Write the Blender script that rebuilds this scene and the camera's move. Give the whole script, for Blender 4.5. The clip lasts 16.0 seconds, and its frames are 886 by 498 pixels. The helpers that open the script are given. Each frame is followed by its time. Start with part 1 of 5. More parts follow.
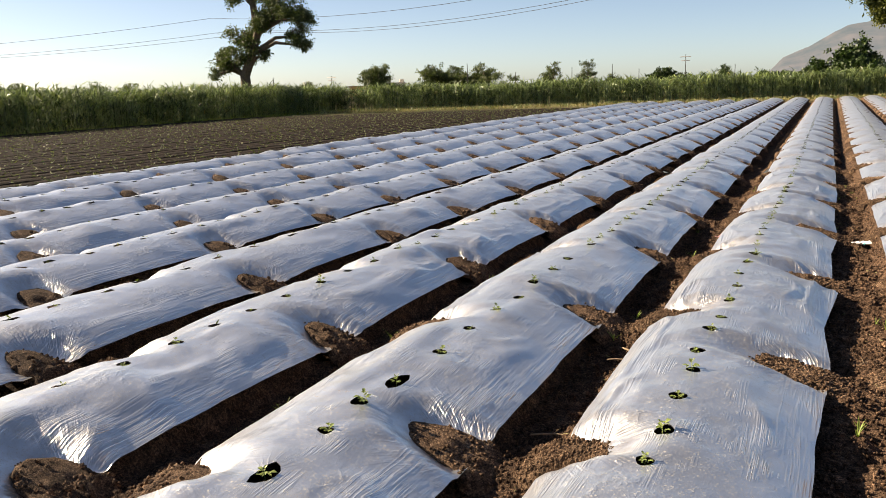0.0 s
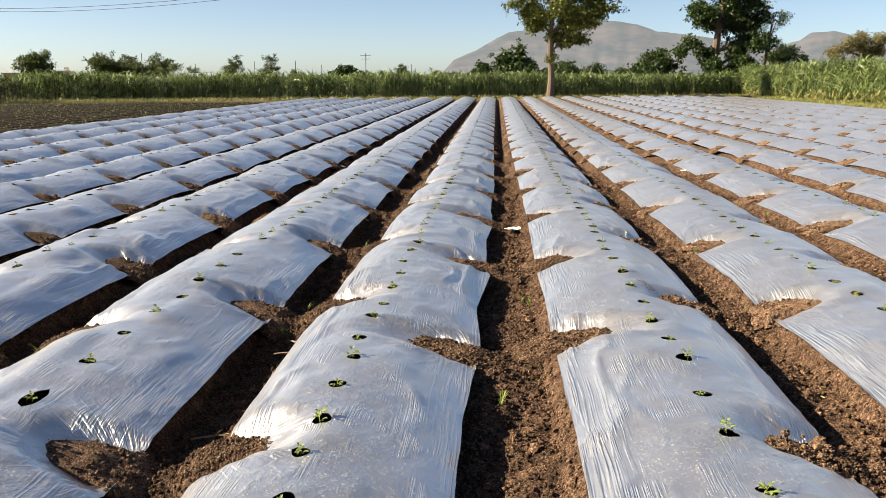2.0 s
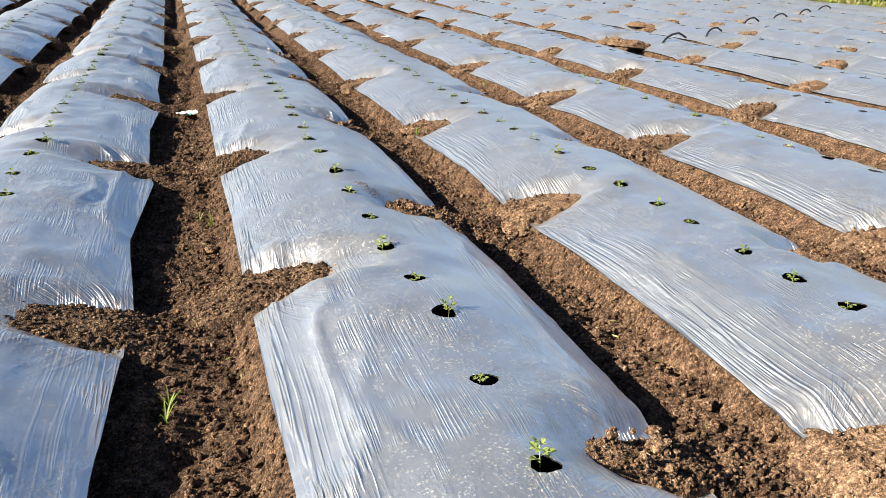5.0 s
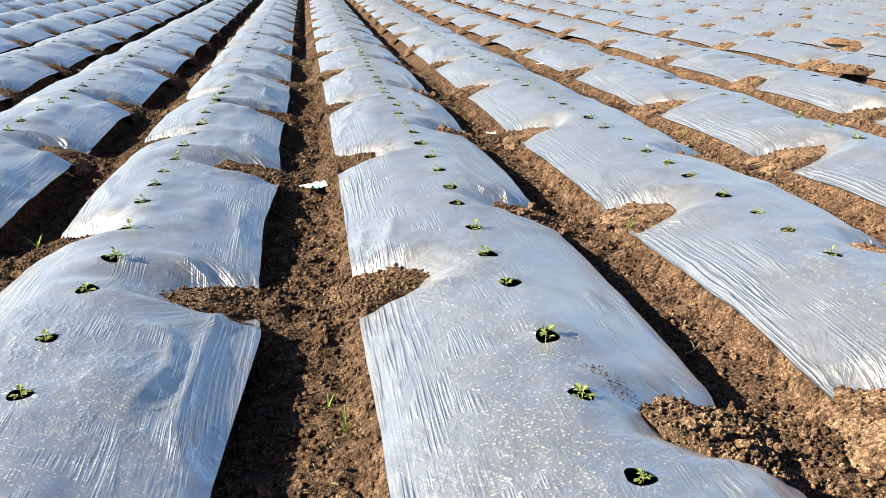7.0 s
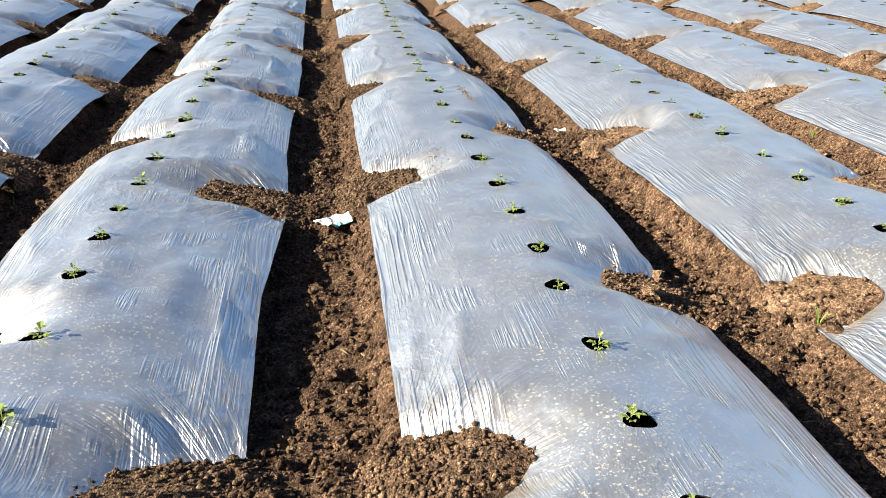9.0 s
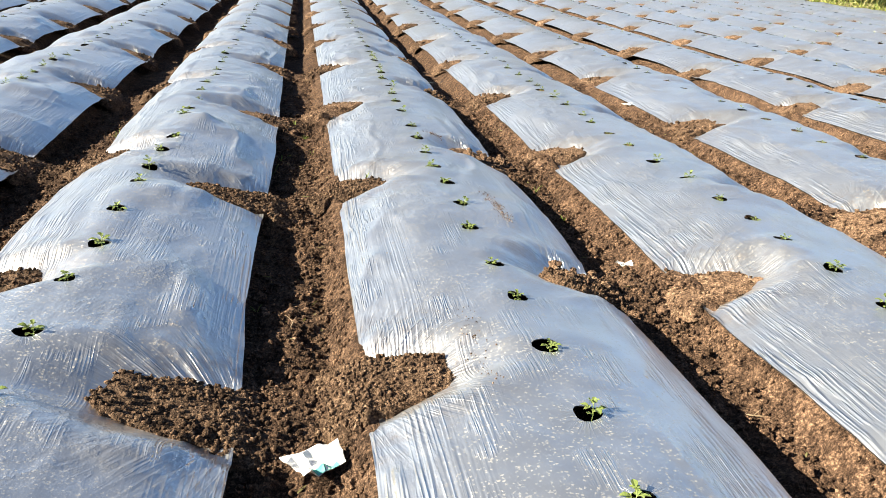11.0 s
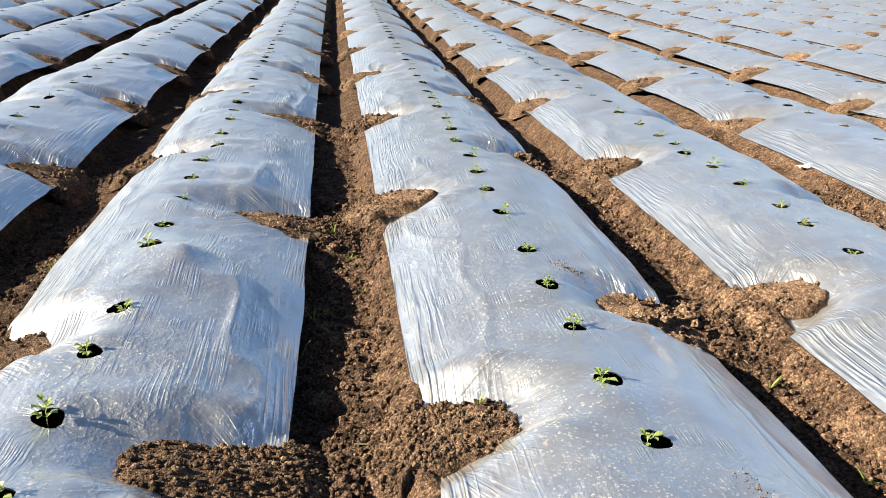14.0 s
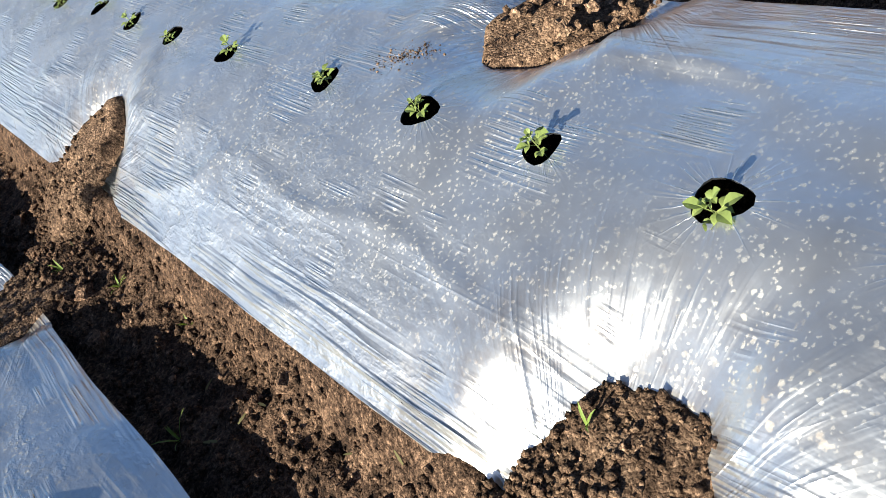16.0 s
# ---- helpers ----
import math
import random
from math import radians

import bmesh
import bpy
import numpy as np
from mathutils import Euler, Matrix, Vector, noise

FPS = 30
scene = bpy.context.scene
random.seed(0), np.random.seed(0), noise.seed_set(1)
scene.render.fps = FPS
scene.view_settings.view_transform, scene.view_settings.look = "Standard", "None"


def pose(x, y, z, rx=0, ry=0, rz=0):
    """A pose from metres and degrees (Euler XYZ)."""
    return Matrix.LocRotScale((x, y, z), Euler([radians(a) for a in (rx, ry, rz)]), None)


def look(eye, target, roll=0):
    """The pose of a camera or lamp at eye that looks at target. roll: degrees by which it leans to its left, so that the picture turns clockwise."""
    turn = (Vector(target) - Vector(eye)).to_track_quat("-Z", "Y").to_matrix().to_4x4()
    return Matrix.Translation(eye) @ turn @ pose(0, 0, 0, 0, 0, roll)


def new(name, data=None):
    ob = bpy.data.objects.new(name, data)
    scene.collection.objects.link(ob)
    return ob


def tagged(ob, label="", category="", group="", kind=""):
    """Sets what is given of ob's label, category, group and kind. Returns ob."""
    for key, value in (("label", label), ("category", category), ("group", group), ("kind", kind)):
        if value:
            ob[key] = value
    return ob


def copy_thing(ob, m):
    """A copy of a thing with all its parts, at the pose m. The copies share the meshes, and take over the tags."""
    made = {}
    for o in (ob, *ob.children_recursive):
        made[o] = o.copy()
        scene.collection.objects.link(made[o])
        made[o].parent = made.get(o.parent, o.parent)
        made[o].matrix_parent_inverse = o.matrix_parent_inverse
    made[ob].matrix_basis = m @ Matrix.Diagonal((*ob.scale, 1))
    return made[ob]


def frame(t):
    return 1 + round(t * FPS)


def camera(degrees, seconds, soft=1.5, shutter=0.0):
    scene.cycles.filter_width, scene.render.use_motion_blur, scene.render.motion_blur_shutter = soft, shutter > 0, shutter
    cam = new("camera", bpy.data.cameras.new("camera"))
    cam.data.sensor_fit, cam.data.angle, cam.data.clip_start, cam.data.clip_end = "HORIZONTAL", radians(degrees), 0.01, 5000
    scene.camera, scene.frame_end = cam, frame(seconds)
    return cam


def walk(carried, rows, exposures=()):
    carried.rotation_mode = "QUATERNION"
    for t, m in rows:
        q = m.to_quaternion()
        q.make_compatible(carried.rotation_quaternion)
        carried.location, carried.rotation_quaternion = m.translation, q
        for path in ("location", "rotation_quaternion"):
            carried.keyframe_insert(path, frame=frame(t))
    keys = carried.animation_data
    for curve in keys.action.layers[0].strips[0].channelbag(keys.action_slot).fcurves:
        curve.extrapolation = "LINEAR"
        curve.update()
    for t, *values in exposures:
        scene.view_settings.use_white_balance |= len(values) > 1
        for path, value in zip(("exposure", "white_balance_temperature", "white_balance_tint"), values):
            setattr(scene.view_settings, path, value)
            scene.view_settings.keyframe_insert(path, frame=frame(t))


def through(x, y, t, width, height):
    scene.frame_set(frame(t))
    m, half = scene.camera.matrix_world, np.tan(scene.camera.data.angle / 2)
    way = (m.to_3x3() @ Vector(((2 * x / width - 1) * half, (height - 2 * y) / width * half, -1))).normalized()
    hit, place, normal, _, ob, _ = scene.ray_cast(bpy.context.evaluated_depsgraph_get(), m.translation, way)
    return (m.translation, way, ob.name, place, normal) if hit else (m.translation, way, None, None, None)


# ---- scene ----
cam = camera(55.4, 16.0, soft=0.3)
PATH = [
    (0, (-0.042, -0.12, 1.574), (-0.863, 1.664, 1.197), -1.9),
    (0.5, (-0.05, -0.136, 1.563), (-1.012, 1.577, 1.19), -2.2),
    (1, (-0.002, -0.125, 1.578), (-0.802, 1.672, 1.217), -1.6),
    (1.5, (0.031, -0.094, 1.567), (-0.474, 1.805, 1.19), -0.7),
    (2, (0.103, -0.032, 1.547), (-0.02, 1.924, 1.147), -0.1),
    (2.5, (0.179, 0.027, 1.528), (0.367, 1.97, 1.092), -0.3),
    (3, (0.181, 0.092, 1.508), (0.585, 1.991, 1.028), 0.4),
    (3.2, (0.204, 0.102, 1.506), (0.664, 1.981, 1.0), 0.7),
    (5.3, (0.291, 1.902, 1.305), (0.879, 3.676, 0.592), 2.7),
    (5.5, (0.311, 2.126, 1.293), (0.884, 3.898, 0.565), 4.4),
    (6, (0.263, 2.572, 1.311), (0.671, 4.388, 0.579), 4.1),
    (6.5, (0.234, 3.012, 1.339), (0.55, 4.866, 0.66), 1.6),
    (7, (0.304, 3.471, 1.358), (0.591, 5.337, 0.698), -0.4),
    (7.5, (0.261, 3.904, 1.334), (0.47, 5.764, 0.63), -1.2),
    (8, (0.279, 4.288, 1.338), (0.536, 6.133, 0.609), -1.3),
    (8.5, (0.289, 4.669, 1.366), (0.549, 6.509, 0.625), -2.0),
    (9, (0.29, 5.069, 1.342), (0.541, 6.897, 0.57), 0.1),
    (9.5, (0.269, 5.42, 1.354), (0.59, 7.241, 0.59), 3.4),
    (10, (0.301, 5.881, 1.323), (0.648, 7.726, 0.635), 5.3),
    (10.2, (0.269, 6.053, 1.329), (0.616, 7.907, 0.666), 5.3),
    (12.3, (0.258, 7.602, 1.322), (0.546, 9.447, 0.605), -1.0),
    (12.5, (0.265, 7.756, 1.319), (0.573, 9.601, 0.612), -0.5),
    (13, (0.276, 8.226, 1.309), (0.487, 10.084, 0.601), -1.0),
    (13.5, (0.238, 8.652, 1.285), (0.389, 10.523, 0.593), -0.3),
    (14, (0.22, 9.073, 1.316), (0.465, 10.938, 0.637), 1.5),
    (14.5, (0.234, 9.501, 1.283), (0.484, 11.361, 0.593), 3.6),
    (15, (0.214, 9.897, 1.265), (0.452, 11.721, 0.48), -1.6),
    (15.5, (0.301, 10.228, 1.271), (0.621, 11.914, 0.245), -21.1),
    (16, (0.449, 10.467, 1.158), (0.824, 11.895, -0.191), -42.7),
]
walk(cam, [(t, look(eye, target, roll)) for t, eye, target, roll in PATH],
     [(0.0, 1.90, 9000, 13), (1.5, 1.92, 8800, 12), (3.0, 1.92, 7950, 8), (5.4, 1.98, 7500, 6), (6.2, 2.14, 7600, 5), (14.5, 2.12, 7650, 5), (15.4, 2.0, 7250, 5), (16.0, 1.84, 6850, 4)])

# ---- world, sun, exposure ----
SUN_TO = Vector((-0.866, -0.128, 0.485)).normalized()
world = bpy.data.worlds.new("sky")
scene.world = world
world.use_nodes = True
wn = world.node_tree
sky = wn.nodes.new("ShaderNodeTexSky")
sky.sky_type = "NISHITA"
sky.sun_disc = False
sky.sun_elevation = math.asin(SUN_TO.z)
sky.sun_rotation = math.atan2(SUN_TO.x, SUN_TO.y)
sky.air_density, sky.dust_density, sky.ozone_density = 0.54, 0.60, 3.9
wn.links.new(sky.outputs[0], wn.nodes["Background"].inputs[0])
wn.nodes["Background"].inputs[1].default_value = 0.0515
sun_data = bpy.data.lights.new("sun", "SUN")
sun_data.energy, sun_data.angle, sun_data.color = 4.7, radians(0.55), (1.0, 0.95, 0.87)
sun = new("sun", sun_data)
sun.matrix_world = look(SUN_TO * 50, (0, 0, 0))


# ---- materials ----
class Nodes:
    """A small wrapper to write node materials in few lines."""

    def __init__(self, name):
        self.mat = bpy.data.materials.new(name)
        self.mat.use_nodes = True
        self.t = self.mat.node_tree
        self.p = self.t.nodes["Principled BSDF"]

    def put(self, node, key, value):
        if isinstance(value, bpy.types.NodeSocket):
            self.t.links.new(value, node.inputs[key])
        else:
            node.inputs[key].default_value = value

    def add(self, kind, ins=None, out=0, **props):
        node = self.t.nodes.new(kind)
        for key, value in props.items():
            setattr(node, key, value)
        for key, value in (ins or {}).items():
            self.put(node, key, value)
        return node.outputs[out]

    def set(self, **ins):
        for key, value in ins.items():
            self.put(self.p, key.replace("_", " "), value)

    def pos(self, scale=(1, 1, 1), local=False):
        src = self.add("ShaderNodeTexCoord", out="Object") if local else self.add("ShaderNodeNewGeometry", out="Position")
        return self.add("ShaderNodeMapping", {"Vector": src, "Scale": scale})

    def noise(self, vec, scale, detail=4.0, rough=0.55, out=0):
        return self.add("ShaderNodeTexNoise", {"Vector": vec, "Scale": scale, "Detail": detail, "Roughness": rough}, out=out)

    def ramp(self, fac, stops):
        node = self.t.nodes.new("ShaderNodeValToRGB")
        el = node.color_ramp.elements
        while len(el) < len(stops):
            el.new(0.5)
        for e, (p, c) in zip(el, stops):
            e.position, e.color = p, (c if isinstance(c, tuple) else (c, c, c)) + (1,)
        self.put(node, "Fac", fac)
        return node.outputs[0]

    def mix(self, fac, a, b, blend="MIX"):
        node = self.t.nodes.new("ShaderNodeMix")
        node.data_type, node.blend_type = "RGBA", blend
        self.put(node, 0, fac), self.put(node, 6, a), self.put(node, 7, b)
        return node.outputs[2]

    def math(self, op, a, b=0.0, c=0.0):
        node = self.t.nodes.new("ShaderNodeMath")
        node.operation = op
        for i, v in enumerate((a, b, c)):
            self.put(node, i, v)
        return node.outputs[0]

    def attr(self, name, out="Fac"):
        return self.add("ShaderNodeAttribute", out=out, attribute_name=name)

    def bump(self, height, strength, distance, normal=None):
        ins = {"Height": height, "Strength": strength, "Distance": distance}
        if normal is not None:
            ins["Normal"] = normal
        return self.add("ShaderNodeBump", ins)


def rgb(*c):
    return (*c, 1)


def soil_parts(n, p, dark, mid, light, relief=1.0):
    """Colour and relief of crumbly soil: grains a few millimetres wide among crumbs of one or two centimetres."""
    big = n.noise(p, 1.3, 4)
    grain = n.noise(p, 75, 6, 0.75)
    fine = n.noise(p, 320, 4, 0.7)
    patchy = n.noise(p, 14, 4, 0.6)
    mixed = n.math("MULTIPLY_ADD", n.math("SUBTRACT", patchy, 0.5), 0.45, n.math("MULTIPLY_ADD", n.math("SUBTRACT", fine, 0.5), 0.55, grain))
    colour = n.ramp(mixed, [(0.30, dark), (0.48, mid), (0.72, light)])
    colour = n.mix(n.math("MULTIPLY", big, 0.55), colour, n.mix(1.0, colour, rgb(0.70, 0.64, 0.57), "MULTIPLY"))
    bent = n.add("ShaderNodeVectorMath", {0: p, 1: n.add("ShaderNodeVectorMath", {0: n.noise(p, 70, 3, out=1), "Scale": 0.012}, operation="SCALE")}, operation="ADD")
    cells = n.add("ShaderNodeTexVoronoi", {"Vector": bent, "Scale": 165.0}, out="Color")
    crumb = n.add("ShaderNodeTexVoronoi", {"Vector": bent, "Scale": 165.0}, out="Distance")
    tint = n.ramp(n.add("ShaderNodeSeparateColor", {"Color": cells}), [(0.0, 0.60), (0.75, 1.15), (0.96, 1.75)])
    colour = n.mix(1.0, colour, tint, "MULTIPLY")
    b = n.bump(fine, 0.6 * relief, 0.003)
    b = n.bump(n.math("SUBTRACT", 1.0, crumb), 0.7 * relief, 0.007, b)
    b = n.bump(grain, 0.5 * relief, 0.006, b)
    return colour, b


def soil(name, dark, mid, light, relief=1.0, spread=1.0):
    n = Nodes(name)
    colour, b = soil_parts(n, n.pos(), dark, mid, light, relief)
    isl = n.add("ShaderNodeNewGeometry", out="Random Per Island")
    colour = n.mix(1.0, colour, n.ramp(isl, [(0.0, 1 - 0.28 * spread), (0.6, 1.0), (1.0, 1 + 0.62 * spread)]), "MULTIPLY")
    n.set(Base_Color=colour, Roughness=0.95, Normal=b, Specular_IOR_Level=0.10, Diffuse_Roughness=1.0)
    return n.mat


FURROW_SOIL = ((0.0048, 0.0030, 0.0022), (0.061, 0.0370, 0.0252), (0.238, 0.151, 0.102))
M_FURROW = soil("furrow_soil", *FURROW_SOIL)
M_MOUND = soil("mound_soil", (0.011, 0.0069, 0.0048), (0.096, 0.0595, 0.0400), (0.278, 0.188, 0.128), 1.0, 0.60)


def ground_material():
    """Furrow soil in the field, darker loam in the tilled plot, dry grass round about."""
    n = Nodes("ground_soil")
    p = n.pos()
    furrow, b = soil_parts(n, p, *FURROW_SOIL)
    mid = n.noise(p, 6, 6, 0.65)
    loam = n.ramp(mid, [(0.3, (0.009, 0.0057, 0.0039)), (0.7, (0.039, 0.0245, 0.0158))])
    verge = n.ramp(n.noise(p, 2.2, 6, 0.7), [(0.3, (0.050, 0.055, 0.020)), (0.5, (0.105, 0.088, 0.042)), (0.7, (0.19, 0.145, 0.080))])
    colour = n.mix(n.attr("tilled"), furrow, loam)
    colour = n.mix(n.attr("verge"), colour, verge)
    b = n.bump(mid, 0.8, 0.07, b)
    n.set(Base_Color=colour, Roughness=0.95, Normal=b, Specular_IOR_Level=0.10, Diffuse_Roughness=1.0)
    return n.mat


M_GROUND = ground_material()


def film_material():
    """Silver mulch film: satin, creased along its edges and round the soil piles and holes, specked with dried drops of muddy water."""
    n = Nodes("silver_mulch_film")
    p = n.pos()
    fan, amp, side = n.attr("fan", "Vector"), n.attr("crease"), n.attr("side")
    creases = n.noise(n.add("ShaderNodeMapping", {"Vector": fan, "Scale": (9.0, 9.0, 2.0)}), 1.0, 3, 0.6)
    gate = n.ramp(n.noise(p, 4.5, 3), [(0.42, 0.15), (0.58, 1.0)])
    ridge = n.ramp(creases, [(0.30, 0.0), (0.42, 0.35), (0.50, 1.0), (0.58, 0.35), (0.70, 0.0)])
    h_fan = n.math("MULTIPLY", n.math("MULTIPLY", ridge, amp), gate)
    rays = n.noise(n.add("ShaderNodeMapping", {"Vector": n.attr("ring", "Vector"), "Scale": (3.2, 3.2, 1.0)}), 1.0, 2, 0.6)
    rays = n.ramp(rays, [(0.36, 0.0), (0.46, 0.3), (0.50, 1.0), (0.54, 0.3), (0.64, 0.0)])
    h_fan = n.math("ADD", h_fan, n.math("MULTIPLY", n.math("MULTIPLY", rays, n.attr("pucker")), 0.28))
    # long pleats along the bed, strong on its flanks, in loose patches on its crown
    drift = n.add("ShaderNodeVectorMath", {0: n.noise(p, 1.3, 1, out=1), "Scale": 1.3}, operation="SCALE")
    warp = n.add("ShaderNodeVectorMath", {0: n.pos((33, 0.55, 4)), 1: drift}, operation="ADD")
    streak = n.noise(warp, 1.0, 2, 0.55)
    ridge2 = n.ramp(streak, [(0.26, 0.0), (0.40, 0.15), (0.50, 1.0), (0.60, 0.15), (0.74, 0.0)])
    gate2 = n.ramp(n.noise(n.pos((7.0, 1.6, 3.0)), 1.0, 3), [(0.42, 0.06), (0.55, 1.0)])
    flank = n.ramp(side, [(0.30, 0.0), (0.62, 0.45), (0.85, 1.0)])
    h_side = n.math("MULTIPLY", n.math("MULTIPLY", ridge2, flank), gate2)
    warp3 = n.add("ShaderNodeVectorMath", {0: n.pos((78, 2.4, 8)), 1: drift}, operation="ADD")
    comb = n.ramp(n.noise(warp3, 1.0, 1, 0.5), [(0.36, 0.0), (0.50, 1.0), (0.64, 0.0)])
    gate3 = n.ramp(n.noise(n.pos((6.5, 4.0, 3.0)), 1.0, 2, 0.5), [(0.54, 0.0), (0.64, 1.0)])
    h_comb = n.math("MULTIPLY", n.math("MULTIPLY", comb, gate3), n.ramp(side, [(0.0, 0.40), (0.5, 1.0)]))
    soft = n.noise(p, 9, 3, 0.5)
    # dried drops
    jitter = n.add("ShaderNodeVectorMath", {0: n.noise(p, 95, 2, out=1), "Scale": 1.5}, operation="SCALE")
    fleck_p = n.add("ShaderNodeVectorMath", {0: n.pos((88, 104, 88)), 1: jitter}, operation="ADD")
    fleck = n.add("ShaderNodeTexVoronoi", {"Vector": fleck_p, "Scale": 1.0}, out="Distance")
    lot = n.add("ShaderNodeSeparateColor", {"Color": n.add("ShaderNodeTexVoronoi", {"Vector": fleck_p, "Scale": 1.0}, out="Color")})
    spots = n.ramp(n.math("MULTIPLY_ADD", lot, 0.34, fleck), [(0.31, 1.0), (0.50, 0.0)])
    where = n.ramp(n.noise(p, 2.3, 4, 0.6), [(0.30, 0.25), (0.52, 1.0)])
    spots = n.math("MULTIPLY", n.math("MULTIPLY", spots, where), n.ramp(side, [(0.30, 1.0), (0.75, 0.25)]))
    blotch = n.ramp(n.noise(p, 34, 3, 0.6), [(0.64, 0.0), (0.70, 0.8)])
    blotch = n.math("MULTIPLY", blotch, n.ramp(n.noise(p, 1.7, 3), [(0.48, 0.0), (0.64, 1.0)]))
    base = n.ramp(n.noise(p, 0.9, 4), [(0.3, (0.725, 0.745, 0.765)), (0.7, (0.800, 0.820, 0.840))])
    dusty = n.ramp(n.noise(p, 5.0, 5, 0.65), [(0.35, 0.0), (0.75, 0.55)])
    base = n.mix(n.math("MULTIPLY", dusty, n.ramp(side, [(0.2, 1.0), (0.8, 0.4)])), base, rgb(0.56, 0.53, 0.49))
    base = n.mix(n.math("MULTIPLY", spots, 0.55), base, rgb(0.64, 0.59, 0.50))
    base = n.mix(n.math("MULTIPLY", blotch, 0.7), base, rgb(0.50, 0.39, 0.28))
    halo = n.math("MULTIPLY", n.math("MULTIPLY", amp, n.ramp(n.noise(p, 16, 5, 0.7), [(0.40, 0.0), (0.68, 1.0)])), 0.5)
    base = n.mix(halo, base, rgb(0.50, 0.37, 0.27))
    dirt = n.math("MAXIMUM", n.math("MULTIPLY", spots, 0.9), blotch)
    metal = n.math("MULTIPLY_ADD", dirt, -0.13, 0.90)
    rough = n.math("MULTIPLY_ADD", dirt, 0.22, n.ramp(n.noise(p, 14, 4), [(0.3, 0.285), (0.7, 0.37)]))
    crumple = n.noise(n.pos((6.5, 4.5, 6.0)), 1.0, 5, 0.6)
    crumple = n.ramp(crumple, [(0.30, 0.0), (0.44, 0.5), (0.50, 1.0), (0.56, 0.5), (0.70, 0.0)])
    crumple = n.math("MULTIPLY", crumple, n.ramp(n.noise(p, 1.1, 3), [(0.44, 0.0), (0.62, 1.0)]))
    b = n.bump(soft, 0.3, 0.010)
    b = n.bump(crumple, 0.55, 0.0075, b)
    b = n.bump(h_side, 1.0, 0.0085, b)
    b = n.bump(h_comb, 1.0, 0.0042, b)
    b = n.bump(h_fan, 1.0, 0.0038, b)
    b = n.bump(spots, 0.10, 0.001, b)
    n.set(Base_Color=base, Metallic=metal, Roughness=rough, Normal=b, Coat_Weight=0.35, Coat_Roughness=0.25)
    return n.mat


M_FILM = film_material()


def plain(name, colour, rough=0.7, metal=0.0, vary=0.15, scale=20.0, local=False):
    n = Nodes(name)
    f = n.noise(n.pos(local=local), scale, 4, 0.6)
    low = tuple(c * (1 - vary) for c in colour)
    high = tuple(min(1.0, c * (1 + vary)) for c in colour)
    n.set(Base_Color=n.ramp(f, [(0.3, low), (0.7, high)]), Roughness=rough, Metallic=metal, Normal=n.bump(f, 0.3, 0.01))
    return n.mat


M_FILM_EDGE = plain("black_film_underside", (0.012, 0.012, 0.013), 0.5)


def foliage(name, dark, light, rough=0.5, through=0.25):
    """Leaves: every leaf its own shade, with some light coming through."""
    n = Nodes(name)
    isl = n.add("ShaderNodeNewGeometry", out="Random Per Island")
    colour = n.ramp(isl, [(0.0, dark), (0.6, tuple((a + b) / 2 for a, b in zip(dark, light))), (1.0, light)])
    patch = n.noise(n.pos(), 0.7, 3)
    colour = n.mix(n.math("MULTIPLY", patch, 0.5), colour, n.mix(1.0, colour, rgb(0.6, 0.72, 0.55), "MULTIPLY"))
    n.set(Base_Color=colour, Roughness=rough, Specular_IOR_Level=0.35)
    glow = n.add("ShaderNodeBsdfTranslucent", {"Color": n.mix(1.0, colour, rgb(1.0, 1.1, 0.5), "MULTIPLY")})
    mixed = n.add("ShaderNodeMixShader", {0: through, 1: n.p.outputs[0], 2: glow})
    n.t.links.new(mixed, n.t.nodes["Material Output"].inputs[0])
    return n.mat


M_CANE = foliage("cane_leaf", (0.015, 0.034, 0.012), (0.250, 0.315, 0.135), 0.36, 0.18)
M_CANE_DRY = foliage("dry_cane_leaf", (0.16, 0.13, 0.05), (0.42, 0.36, 0.15), 0.7, 0.2)
M_TREE_DARK = foliage("dark_tree_leaf", (0.008, 0.022, 0.006), (0.042, 0.075, 0.016))
M_TREE_GREY = foliage("grey_green_tree_leaf", (0.022, 0.036, 0.011), (0.095, 0.12, 0.036))
M_TREE_GOLD = foliage("yellowish_tree_leaf", (0.030, 0.046, 0.008), (0.15, 0.15, 0.028))
M_TREE_LIGHT = foliage("pale_tree_leaf", (0.10, 0.13, 0.045), (0.26, 0.30, 0.12))
M_ACACIA = foliage("dry_acacia_leaf", (0.085, 0.075, 0.032), (0.19, 0.165, 0.075))
M_SEEDLING = foliage("seedling_leaf", (0.105, 0.145, 0.045), (0.31, 0.35, 0.12), 0.45, 0.18)
M_GRASS = foliage("grass_blade", (0.10, 0.17, 0.03), (0.34, 0.36, 0.10), 0.5, 0.3)
M_STRAW = foliage("dry_grass", (0.12, 0.105, 0.045), (0.30, 0.26, 0.13), 0.7, 0.2)
M_CROP = foliage("young_crop_leaf", (0.06, 0.08, 0.028), (0.17, 0.19, 0.08), 0.6, 0.2)
M_BARK = plain("bark", (0.085, 0.060, 0.042), 0.9, 0.0, 0.5, 9.0)
M_STEM = plain("seedling_stem", (0.20, 0.26, 0.09), 0.6)


